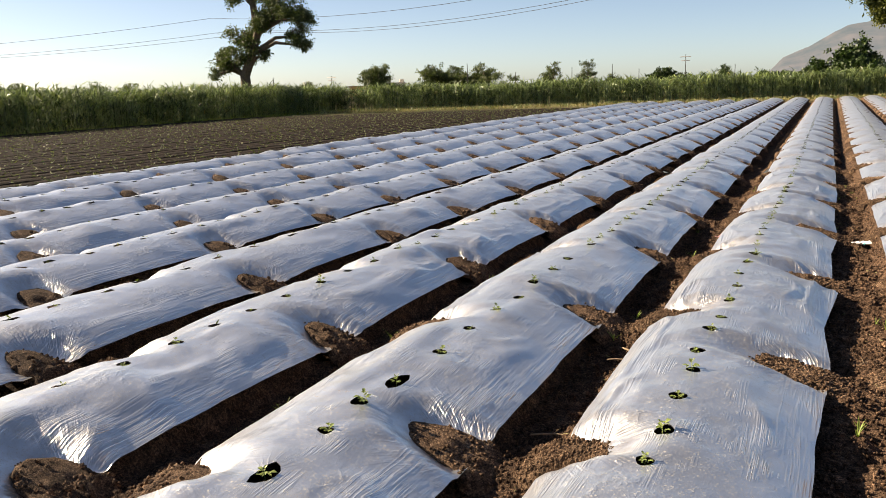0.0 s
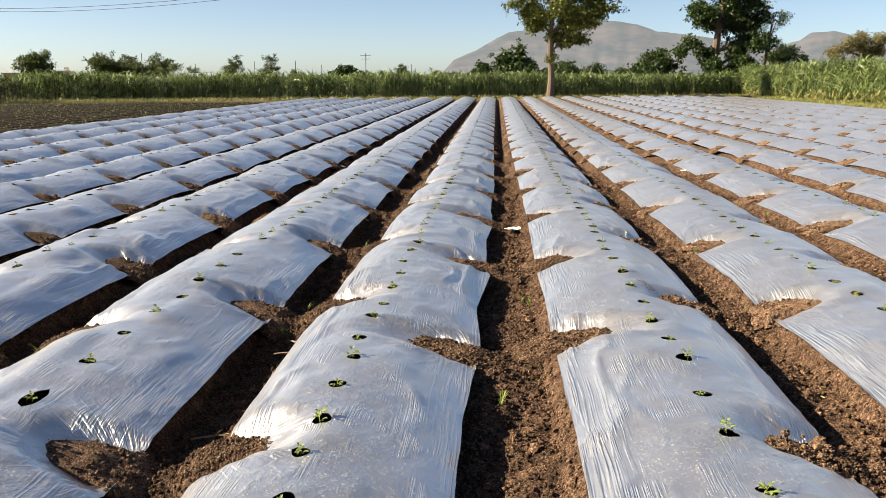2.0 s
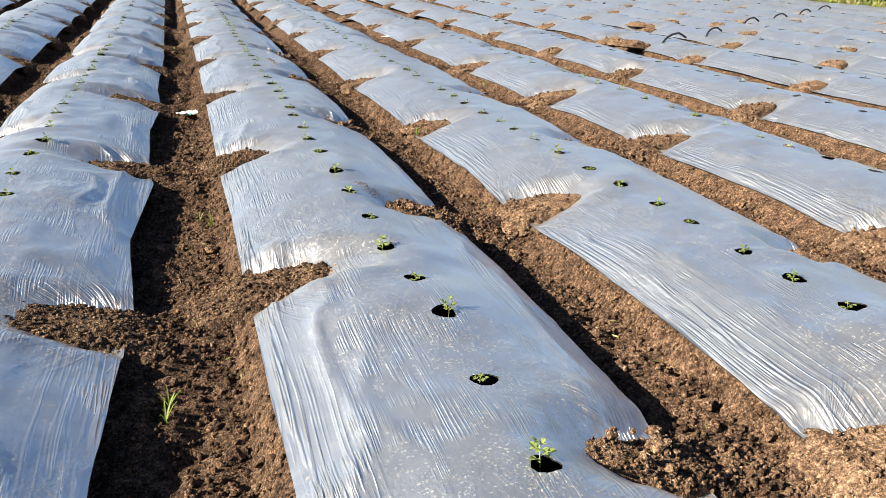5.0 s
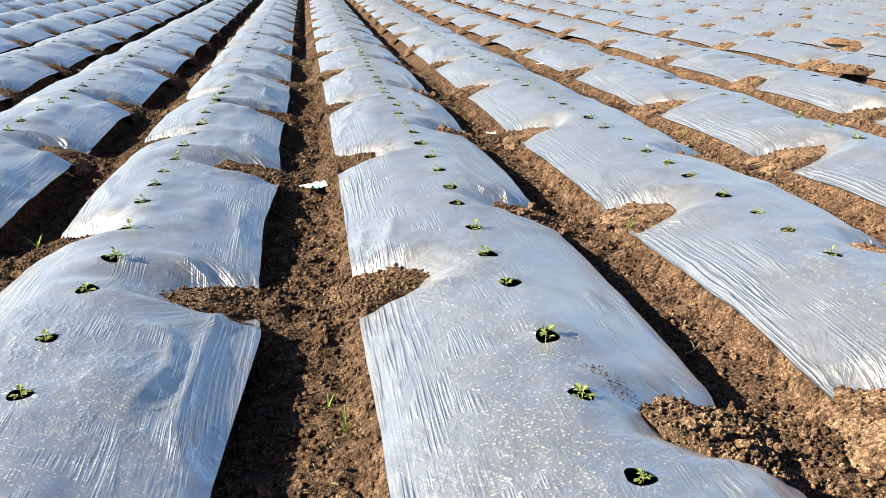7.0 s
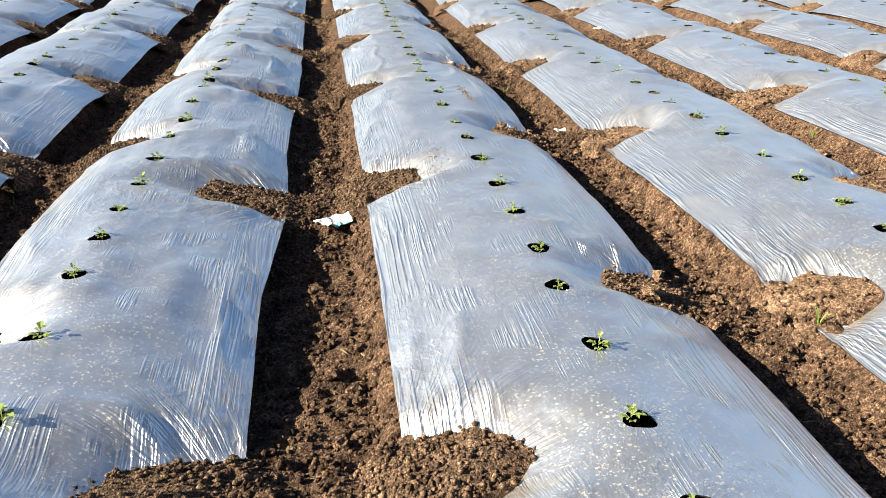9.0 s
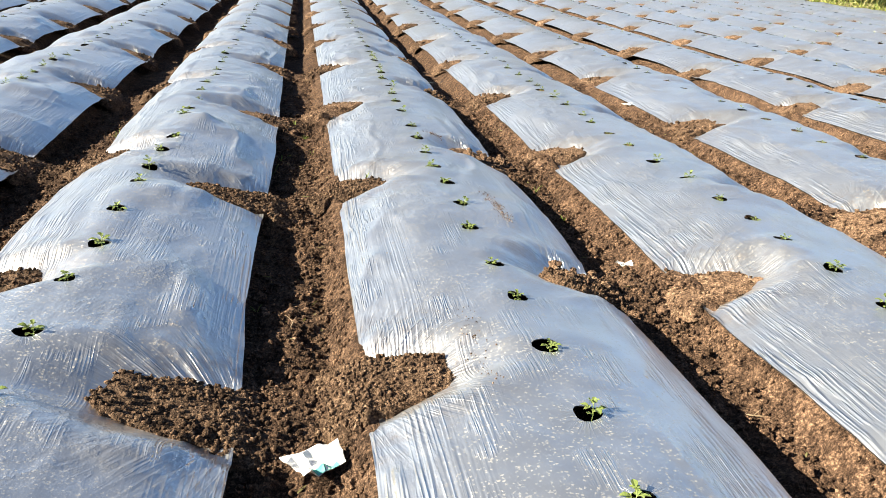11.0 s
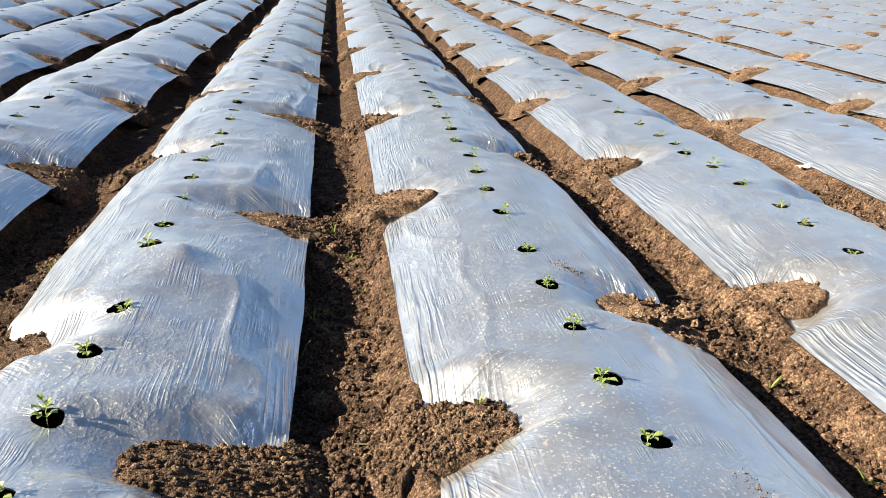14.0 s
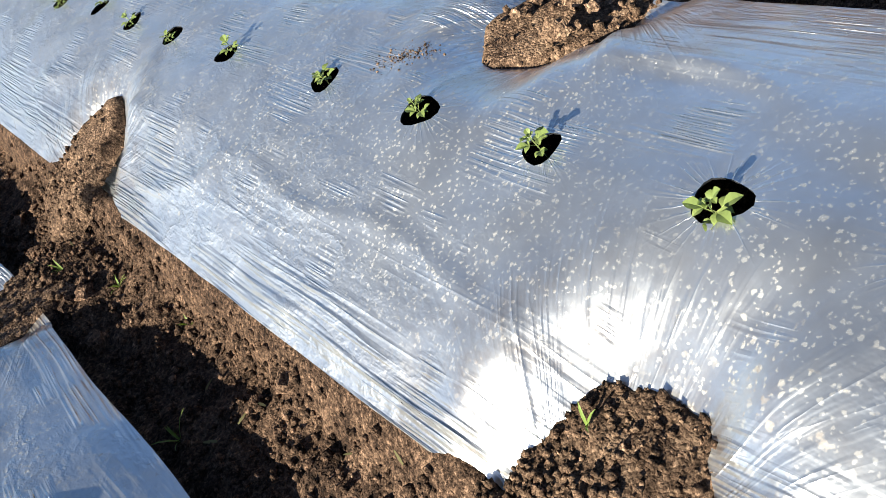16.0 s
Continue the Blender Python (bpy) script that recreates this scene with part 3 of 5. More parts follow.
def ground_height(gx, gy, fine):
    X, Y = np.meshgrid(gx, gy)
    near = smooth(60, 25, np.hypot(X, Y))
    Z = 0.020 * (fbm(X * 3, Y * 3, 4, 51) - 0.5) * near
    infield = smooth(-12.75, -12.55, X) * smooth(18.2, 18.0, X) * (Y > START - 0.5)
    Z -= (0.072 - 0.022 * smooth(1.9, 2.6, X)) * infield * smooth(1.2, -0.2, Y - finish(X))
    Z -= 0.045 * infield * smooth(-0.9, -1.3, X)
    infield = infield * smooth(0.4, -0.2, Y - finish(X))
    beyond = np.maximum.reduce([smooth(BACK, BACK + 2.5, Y), smooth(LEFT, LEFT - 1.0, X), smooth(RIGHT, RIGHT + 1.0, X)])
    Z -= 0.065 * beyond * infield
    if fine:
        fade = smooth(LEFT, LEFT + 0.3, X) * smooth(RIGHT, RIGHT - 0.3, X) * smooth(FRONT, FRONT + 0.3, Y) * smooth(BACK, BACK - 0.6, Y)
        rough = 0.062 * (fbm(X * 9, Y * 9, 4, 61, 0.68) - 0.5) + 0.007 * lumps(X, Y, 0.047, 71) + 0.006 * lumps(X, Y, 0.03, 81) + 0.036 * lumps(X, Y, 0.10, 91) * smooth(0.35, 0.8, vnoise(X * 2.3, Y * 2.3, 5))
        Z += (rough - 0.010) * fade
    else:
        Z += infield * near * (0.075 * (fbm(X * 3.7, Y * 3.7, 3, 63, 0.7) - 0.5) + 0.03 * (lattice(np.round(X * 50), np.round(Y * 50), 3) - 0.5))
    for bed in BEDS:
        c, w = centre(bed, gy), half(bed)
        i, j = np.searchsorted(gx, (c.min() - w - 0.1, c.max() + w + 0.1))
        k, m = np.searchsorted(gy, (START, finish(c[-1])))
        if i == j or k == m:
            continue
        s = (X[k:m, i:j] - c[k:m, None]) / w
        f = film_height(bed, np.clip(s, -1, 1), gy[k:m])
        under = np.where(s < 0, smooth(-1.16, -0.98, s), smooth(1.0, 0.84, s))
        Z[k:m, i:j] = Z[k:m, i:j] * (1 - under) + (f - 0.014 - (0.071 if fine else 0.130) * smooth(-0.95, -0.7, s)) * under
        for hx, hy, hr, stretch in HOLE_AT[bed] if fine else ():
            if FRONT + 0.1 < hy < BACK - 0.1:
                a, b = np.searchsorted(gx, (hx - 0.15, hx + 0.15))
                p, q = np.searchsorted(gy, (hy - 0.2, hy + 0.2))
                Z[p:q, a:b] -= 0.085 * np.exp(-((X[p:q, a:b] - hx) ** 2 + ((Y[p:q, a:b] - hy) / stretch) ** 2) / 0.075 ** 2)
    for (bed, side), ys in PILES.items():
        for yp in ys:
            if 1.0 < yp < 16 and -4 <= bed <= 4 and fine:
                x = float(centre(bed, yp)) + side * (half(bed) + 0.05)
                a, b = np.searchsorted(gx, (x - 0.5, x + 0.5))
                p, q = np.searchsorted(gy, (yp - 0.5, yp + 0.5))
                Z[p:q, a:b] += 0.058 * np.exp(-((X[p:q, a:b] - x) / 0.20) ** 2 - ((Y[p:q, a:b] - yp) / 0.20) ** 2) * (np.abs(X[p:q, a:b] - centre(bed, yp)) > half(bed) * 0.9)
    # tilled plot beside the beds: low ridges
    tilled = smooth(-12.75, -12.95, X) * smooth(-34.2, -33.8, X) * smooth(2.0, -1.0, Y - finish(X) + 4.0)
    Z += tilled * (0.11 * np.sin(X / 0.62 * 2 * math.pi) + 0.05 * (fbm(X * 2.5, Y * 1.2, 3, 101) - 0.5))
    verge = np.clip(1 - infield - tilled, 0, 1)
    Z += verge * 0.10 * (fbm(X * 0.8, Y * 0.8, 3, 111) - 0.4) * near
    return X, Y, Z, tilled, verge


def near_columns():
    """Close columns in the furrows, wide ones under the beds."""
    xs = [LEFT]
    while xs[-1] < RIGHT - 0.05:
        x = xs[-1]
        under = min(abs(x - float(centre(b, 8.0))) for b in (-3, -2, -1, 1, 2, 3, 4))
        step = 0.070 if under < 0.34 else 0.019 if -0.3 < x < 2.2 else 0.030
        xs.append(x + step)
    return np.append(np.array(xs[:-1]), RIGHT)


NEAR_X = near_columns()
NEAR_Y = np.concatenate([np.arange(FRONT, 13.2, 0.0245), np.arange(13.2, BACK, 0.05), [BACK]])


def ground():
    gx = np.concatenate([-np.geomspace(3000, 60, 16), np.arange(-56, -34, 4.0), np.arange(-34, -13, 0.155), np.arange(-13, LEFT - 0.05, 0.15), [LEFT, 0.0, RIGHT], np.arange(RIGHT + 0.09, 10.6, 0.085), np.arange(10.6, 19, 0.15), np.arange(19, 40, 1.0), np.geomspace(42, 3000, 18)])
    gx = np.sort(np.concatenate([gx, np.linspace(LEFT, RIGHT, 60)[1:-1]]))
    gy = np.concatenate([-np.geomspace(2000, 10, 14), np.arange(-8, 1.5, 0.3), np.arange(FRONT, BACK - 0.05, 0.14), np.arange(BACK, 24, 0.14), np.arange(24, 40, 0.3), np.arange(40, 78, 0.7), np.geomspace(80, 4500, 30)])
    V, Q, TI, VE, n = [], [], [], [], 0
    near_z = None
    for xs, ys, fine in ((gx, gy, False), (NEAR_X, NEAR_Y, True)):
        X, Y, Z, tilled, verge = ground_height(xs, ys, fine)
        a = np.arange(X.size).reshape(X.shape)
        q = np.stack([a[:-1, :-1], a[:-1, 1:], a[1:, 1:], a[1:, :-1]], -1)
        if fine:
            near_z = Z
            keep = np.ones(q.shape[:2], bool)
        else:
            mx, my = (X[:-1, :-1] + X[1:, 1:]) / 2, (Y[:-1, :-1] + Y[1:, 1:]) / 2
            keep = ~((mx > LEFT) & (mx < RIGHT) & (my > FRONT) & (my < BACK))
        V.append(np.stack([X, Y, Z], -1).reshape(-1, 3)), Q.append(q[keep] + n), TI.append(tilled.ravel()), VE.append(verge.ravel())
        n += X.size
    me = grid_mesh("ground", np.concatenate(V), np.concatenate(Q), [M_GROUND])
    float_attr(me, "tilled", np.concatenate(TI))
    float_attr(me, "verge", np.concatenate(VE))
    tagged(new("ground", me), "brown cloddy farm soil between planting beds, grassy round the field", "ground", kind="structure")
    return near_z


NEAR_Z = ground()


def ground_at(x, y):
    """Height of the soil at places inside the fine stretch."""
    x, y = np.asarray(x), np.asarray(y)
    i, j = np.clip(np.searchsorted(NEAR_X, x) - 1, 0, len(NEAR_X) - 2), np.clip(np.searchsorted(NEAR_Y, y) - 1, 0, len(NEAR_Y) - 2)
    u, v = (x - NEAR_X[i]) / (NEAR_X[i + 1] - NEAR_X[i]), (y - NEAR_Y[j]) / (NEAR_Y[j + 1] - NEAR_Y[j])
    return (NEAR_Z[j, i] * (1 - u) + NEAR_Z[j, i + 1] * u) * (1 - v) + (NEAR_Z[j + 1, i] * (1 - u) + NEAR_Z[j + 1, i + 1] * u) * v


for bed in BEDS:
    film(bed, 2 if bed in (-1, 1) else 1 if bed in (-3, -2, 2, 3, 4) else 0)


# ---- soil piles on the film's edges ----
def crumb_cloud(at, size, g):
    """Angular crumbs: one bent box at each place."""
    n = len(at)
    cube = np.array([(-1, -1, -1), (1, -1, -1), (1, 1, -1), (-1, 1, -1), (-1, -1, 1), (1, -1, 1), (1, 1, 1), (-1, 1, 1)]) * 0.62
    cq = np.array([(0, 3, 2, 1), (4, 5, 6, 7), (0, 1, 5, 4), (1, 2, 6, 5), (2, 3, 7, 6), (3, 0, 4, 7)])
    turn = np.linalg.qr(g.normal(size=(n, 3, 3)))[0]
    turn *= np.sign(np.linalg.det(turn))[:, None, None]
    shape = cube[None] * g.uniform(0.55, 1.25, (n, 8, 3))
    w = np.einsum("nij,nkj->nki", turn, shape) * size[:, None, None] + at[:, None]
    return w.reshape(-1, 3), (np.arange(n)[:, None, None] * 8 + cq[None]).reshape(-1, 4)


def pile_mesh(seed, rings, spokes, crumbs=0, coarse=1.0, apron=0.19):
    """A flattish heap: over the film on the inner side (-x), an apron down to the furrow on the outer (+x)."""
    g = np.random.default_rng(seed)

    def surface(T, R):
        c, s = np.cos(T), np.sin(T)
        long, wide = np.where(c < 0, 0.325, apron), np.where(c < 0, 0.150, 0.08 + 0.55 * apron)
        reach = ((np.abs(c) / long) ** 2.5 + (np.abs(s) / wide) ** 2.5) ** -0.4
        reach = reach * (0.88 + 0.20 * vnoise(c * 1.9 + seed * 7, s * 1.9, seed) + 0.12 * vnoise(c * 7 + seed, s * 7, seed + 3))
        x, y = c * reach * R, s * reach * R
        top = 0.004 + np.interp(x, (-0.34, -0.22, -0.06, 0.03, 0.12, 0.24), (0.094, 0.082, 0.056, 0.030, -0.020, -0.072))
        z = top + 0.024 * (1 - R ** 2) - 0.045 * smooth(0.86, 1.0, R)
        body = smooth(1.02, 0.88, R)
        z = z + body * (0.036 * coarse ** 0.6 * (fbm(x * 9 + seed, y * 9, 4, seed, 0.62) - 0.5) + 0.010 * lumps(x + seed, y, 0.05, seed) * smooth(0.35, 0.65, vnoise(x * 9, y * 9 + seed, 3)) + 0.006 * lumps(x, y + seed, 0.018, seed + 4))
        return x, y, z

    T, R = np.meshgrid(np.linspace(0, 2 * math.pi, spokes, endpoint=False), np.linspace(0, 1, rings) ** 0.85)
    x, y, z = surface(T, R)
    a = np.arange(x.size).reshape(x.shape)
    b = np.roll(a, -1, 1)
    V, Q = [np.stack([x, y, z], -1).reshape(-1, 3)], [np.stack([a[:-1], a[1:], b[1:], b[:-1]], -1).reshape(-1, 4)]
    if crumbs:
        px, py, pz = surface(g.uniform(0, 2 * math.pi, crumbs), np.sqrt(g.uniform(0, 1.1, crumbs)))
        size = (0.0020 + 0.0088 * g.random(crumbs) ** 3.4) * coarse
        w, cq = crumb_cloud(np.stack([px, py, np.maximum(pz, -0.080) + size * 0.25], -1), size, g)
        V.append(w)
        Q.append(cq + x.size)
    return np.concatenate(V), np.concatenate(Q)


PILE_BEST = [grid_mesh("soil_mound", *pile_mesh(i + 1, 30, 80, 2300), [M_MOUND]) for i in range(6)]
PILE_NEAR = [grid_mesh("soil_mound", *pile_mesh(i + 31, 20, 48, 340, 1.35), [M_MOUND]) for i in range(5)]
PILE_MID = [grid_mesh("soil_mound", *pile_mesh(i + 51, 15, 34, 170, 2.0), [M_MOUND]) for i in range(5)]
PILE_FAR = [grid_mesh("soil_mound", *pile_mesh(i + 11, 10, 20, 20, 2.3, 0.11), [M_MOUND]) for i in range(5)]
far_v, far_q, far_n = [], [], 0
FAR_SHAPES = [pile_mesh(i + 21, 5, 10, 0, 2.0, 0.09) for i in range(4)]
places = []
for (bed, side), ys in PILES.items():
    for y in ys:
        places.append((math.hypot(float(centre(bed, y)) - 0.3, max(0.0, y - 10.5, 2.0 - y)), bed, side, y))
places.sort()
for rank, (dist, bed, side, y) in enumerate(places):
    x = float(centre(bed, y)) + side * half(bed)
    shear = Matrix(((1, 0, 0, 0), (0, 1, 0, 0), (-0.25 if side > 0 else 0.0, 0, 1, -0.022 if side > 0 else 0.0), (0, 0, 0, 1)))
    tongue = (bed, side) == (1, -1) and abs(y - 13.15) < 0.1
    m = Matrix.Translation((x, y, 0.035 if tongue else -0.020 if side > 0 else -0.006)) @ Matrix.Rotation((0 if side > 0 else math.pi) + rng.uniform(-0.25, 0.25) * (not tongue), 4, "Z") @ Matrix.Diagonal((rng.uniform(0.94, 1.08) * depth(bed, side, y), rng.uniform(0.85, 1.15), rng.uniform(0.92, 1.1), 1)) @ shear
    if rank < 300:
        ob = new("soil_mound", rng.choice(PILE_BEST if rank < 18 else PILE_NEAR if rank < 60 else PILE_MID if rank < 115 else PILE_FAR))
        ob.matrix_world = m
        tagged(ob, "heap of dry brown crumbly soil holding down the film's edge", "soil mound", "soil mounds on the film edges")
    else:
        v, q = rng.choice(FAR_SHAPES)
        far_v.append(np.c_[v, np.ones(len(v))] @ np.array(m.transposed())[:, :3])
        far_q.append(q + far_n)
        far_n += len(v)
for x, y, turn, size in ((8.45, 15.1, 0.4, 2.3), (6.42, 12.25, 0.2, 1.5), (9.75, 14.95, 0.3, 1.4), (11.35, 16.3, 0.2, 1.4), (8.75, 15.6, 1.2, 1.8)):
    ob = new("soil_mound", PILE_NEAR[2])
    ob.matrix_world = Matrix.Translation((x, y, 0.05)) @ Matrix.Rotation(turn, 4, "Z") @ Matrix.Diagonal((size, size, 1.1, 1))
    tagged(ob, "wide patch of bare brown soil spilled over the film", "soil mound", "soil mounds on the film edges")
tagged(new("soil_mounds", grid_mesh("soil_mounds", np.concatenate(far_v), np.concatenate(far_q), [M_MOUND])), "rows of small brown soil heaps on the film edges far off", "soil mound", kind="stuff")


# ---- clods in the furrows ----
def clod_shapes(level, number):
    out = []
    for k in range(number):
        bm = bmesh.new()
        bmesh.ops.create_icosphere(bm, subdivisions=level, radius=1)
        for v in bm.verts:
            v.co *= 0.75 + (0.6 if level == 1 else 0.5) * noise.noise(v.co * 1.7 + Vector((k * 5, 0, 0)))
            v.co.z *= 0.75
        bm.verts.index_update()
        out.append((np.array([v.co for v in bm.verts]), np.array([[v.index for v in f.verts] for f in bm.faces])))
        bm.free()
    return out


def scatter_clods(name, shapes, plainer, spots, material, label):
    V, Q, n = [], [], 0
    r = random.Random(5)
    for x, y, z, size in spots:
        v, q = r.choice(shapes if size > 0.021 else plainer)
        a = r.uniform(0, 6.3)
        ca, sa = math.cos(a), math.sin(a)
        w = v @ np.array([[ca, sa, 0], [-sa, ca, 0], [0, 0, 1]]) * (size * np.array([1, r.uniform(0.7, 1.2), 1]))
        V.append(w + (x, y, z))
        Q.append(q + n)
        n += len(v)
    return tagged(new(name, grid_mesh(name, np.concatenate(V), np.concatenate(Q), [material], False)), label, "soil clods", kind="stuff")


def furrow_spot(r, y):
    k = r.choice((-3, -2, -2, -1, -1, -1, 1, 1, 1, 2, 2, 3))
    nxt = {-3: -2, -2: -1, -1: 1, 1: 2, 2: 3, 3: 4}[k]
    a = float(centre(k, y)) + half(k)
    b = float(centre(nxt, y)) - half(nxt)
    return r.uniform(a - 0.03, b + 0.03)


r = random.Random(3)
small, large = [], []
for _ in range(58000):
    y = 1.8 + 11.9 * r.random()
    small.append((furrow_spot(r, y), y, 0.0024 + 0.0125 * r.random() ** 3.4))
for _ in range(3900):
    y = r.uniform(1.8, 15.0)
    large.append((furrow_spot(r, y), y, 0.011 + 0.030 * r.random() ** 3))
for rank, (dist, bed, side, yp) in enumerate(places[:100]):
    x = float(centre(bed, yp)) + side * half(bed)
    for _ in range(130 if rank < 60 else 30):
        small.append((x + side * (0.02 + abs(r.gauss(0.0, 0.20))), yp + r.gauss(0, 0.17), 0.003 + 0.011 * r.random() ** 2))
    for _ in range(12 if rank < 60 else 20):
        large.append((x + side * (0.04 + abs(r.gauss(0.10, 0.13))), yp + r.gauss(0, 0.15), 0.012 + 0.018 * r.random() ** 2))
small, large = [np.array([p for p in group if LEFT < p[0] < RIGHT and FRONT < p[1] < BACK]) for group in (small, large)]
for bed in (-3, -2, -1, 1, 2, 3, 4):
    small = small[np.abs(small[:, 0] - centre(bed, small[:, 1])) > half(bed) + 0.004]
    large = large[np.abs(large[:, 0] - centre(bed, large[:, 1])) > half(bed) + large[:, 2] * 0.7]
large = large[np.hypot(large[:, 0] - 0.295, large[:, 1] - 8.64) > 0.12]
small = np.c_[small[:, :2], ground_at(small[:, 0], small[:, 1]) + small[:, 2] * 0.35, small[:, 2]]
large = np.c_[large[:, :2], ground_at(large[:, 0], large[:, 1]) + large[:, 2] * 0.22, large[:, 2]]
w, q = crumb_cloud(small[:, :3], small[:, 3], np.random.default_rng(6))
tagged(new("soil_crumbs", grid_mesh("soil_crumbs", w, q, [M_FURROW])), "loose crumbs of dry brown soil in the furrows", "soil crumbs", kind="stuff")
big = large[:, 3] > 0.0235
CLODS = []
for v, q in clod_shapes(2, 8):
    CLODS.append(grid_mesh("soil_clod", v, q, [M_FURROW], False))
for x, y, z, size in large[big][:300]:
    ob = new("soil_clod", r.choice(CLODS))
    ob.matrix_world = Matrix.Translation((x, y, z)) @ Matrix.Rotation(r.uniform(0, 6.3), 4, "Z") @ Matrix.Diagonal((size, size * r.uniform(0.7, 1.2), size, 1))
    tagged(ob, "lump of dry brown soil lying in the furrow", "soil clod", "clods in the furrows")
large = large[~big]
scatter_clods("soil_clods", clod_shapes(2, 6), clod_shapes(1, 6), large, M_FURROW, "small brown soil clods strewn along the furrows")
# lumps lying on the heaps along the first bed's far side
HEAP_CLODS = [grid_mesh("soil_clod", v, q, [M_MOUND], False) for v, q in clod_shapes(2, 5)]
for yp in PILES[(1, 1)]:
    if 2.0 < yp < 15.0:
        for _ in range(11):
            lx, size = r.uniform(-0.21, 0.05), 0.012 + 0.024 * r.random() ** 1.6
            ob = new("soil_clod", r.choice(HEAP_CLODS))
            ob.matrix_world = Matrix.Translation((float(centre(1, yp)) + half(1) + lx, yp + r.uniform(-0.10, 0.10), 0.048 - 0.27 * lx + 0.25 * size)) @ Matrix.Rotation(r.uniform(0, 6.3), 4, "Z") @ Matrix.Diagonal((size, size * r.uniform(0.7, 1.2), size, 1))
            tagged(ob, "lump of dry brown soil lying on a soil heap", "soil clod", "clods on the soil heaps")


# ---- seedlings ----
def strip(bm, pts, widths, side):
    """A leaf blade along pts, folded a little along its midrib."""
    rows = []
    for p, w in zip(pts, widths):
        rows.append((bm.verts.new(p - side * w + Vector((0, 0, w * 0.35))), bm.verts.new(p), bm.verts.new(p + side * w + Vector((0, 0, w * 0.35)))))
    for a, b in zip(rows, rows[1:]):
        bm.faces.new((a[0], a[1], b[1], b[0]))
        bm.faces.new((a[1], a[2], b[2], b[1]))


def leaflet(bm, start, way, length, width):
    way = way.normalized()
    side = way.cross(Vector((0, 0, 1))).normalized()
    pts = [start + way * length * t + Vector((0, 0, -length * 0.35 * t * t)) for t in (0, 0.25, 0.5, 0.75, 1.0)]
    strip(bm, pts, [width * w for w in (0.15, 0.8, 1.0, 0.62, 0.02)], side)


def seedling(seed):
    r = random.Random(seed)
    root = new("seedling")
    tall = r.uniform(0.045, 0.075)
    lean = Vector((r.uniform(-0.012, 0.012), r.uniform(-0.012, 0.012), 0))
    bm = bmesh.new()
    rings = []
    for t in (0, 0.5, 1.0):
        c = Vector((0, 0, -0.07)) + lean * t + Vector((0, 0, (tall + 0.07) * t))
        rings.append([bm.verts.new(c + Vector((math.cos(a), math.sin(a), 0)) * 0.0016 * (1.2 - 0.5 * t)) for a in (0, 2.1, 4.2)])
    for a, b in zip(rings, rings[1:]):
        for i in range(3):
            bm.faces.new((a[i], a[(i + 1) % 3], b[(i + 1) % 3], b[i]))
    part("stem", bm, M_STEM, root, "thin pale green stem")
    a0 = r.uniform(0, 6.3)
    for k in range(r.choice((5, 6, 6, 7))):
        a = a0 + k * 2.4 + r.uniform(-0.3, 0.3)
        up = r.uniform(0.25, 0.9) if k < 4 else r.uniform(1.0, 1.8)
        way = Vector((math.cos(a), math.sin(a), up)).normalized()
        start = lean * 0.8 + Vector((0, 0, tall * (0.35 + 0.65 * k / 6)))
        size = r.uniform(0.026, 0.040) * (1.0 if k < 4 else 0.75)
        bm = bmesh.new()
        leaflet(bm, start + way * size * 0.5, way, size, size * 0.32)
        flat = Vector((-way.y, way.x, 0)).normalized()
        for sgn in (-1, 1):
            leaflet(bm, start + way * size * 0.45, (way * 0.7 + flat * sgn * 0.9), size * 0.62, size * 0.21)
        strip(bm, [start, start + way * size * 0.55], [0.0009, 0.0009], flat)
        part("leaf", bm, M_SEEDLING, root)
    return tagged(root, "small green tomato seedling with divided leaves in a film hole", "seedling", "seedlings in the planting holes")


HOLE_Z = {}
for bed in BEDS:
    hx, hy = np.array([h[0] for h in HOLE_AT[bed]]), np.array([h[1] for h in HOLE_AT[bed]])
    for x, y, z in zip(hx, hy, film_height(bed, ((hx - centre(bed, hy)) / half(bed))[:, None], hy)[:, 0]):
        HOLE_Z[(float(x), float(y))] = float(z)
masters = [seedling(i) for i in range(6)]
spots = []
for bed in (-4, -3, -2, -1, 1, 2, 3):
    for hx, hy, hr, stretch in HOLE_AT[bed]:
        if 1.9 < hy < 16:
            spots.append((abs(hx - 0.3) + max(0, hy - 12) * 0.5, hx, hy, bed))
spots.sort()
r = random.Random(12)
used = set()
for k, (_, hx, hy, bed) in enumerate(spots[:190]):
    used.add((hx, hy))
    m = Matrix.Translation((hx + r.uniform(-0.015, 0.02), hy + r.uniform(-0.015, 0.015), HOLE_Z[(hx, hy)] - 0.030)) @ Matrix.Rotation(r.uniform(0, 6.3), 4, "Z")
    size = r.uniform(0.66, 1.0)
    if k < len(masters):
        masters[k].matrix_world = m
        masters[k].scale = (size, size, size)
    else:
        ob = copy_thing(masters[k % len(masters)], m)
        ob.scale = (size, size, size)


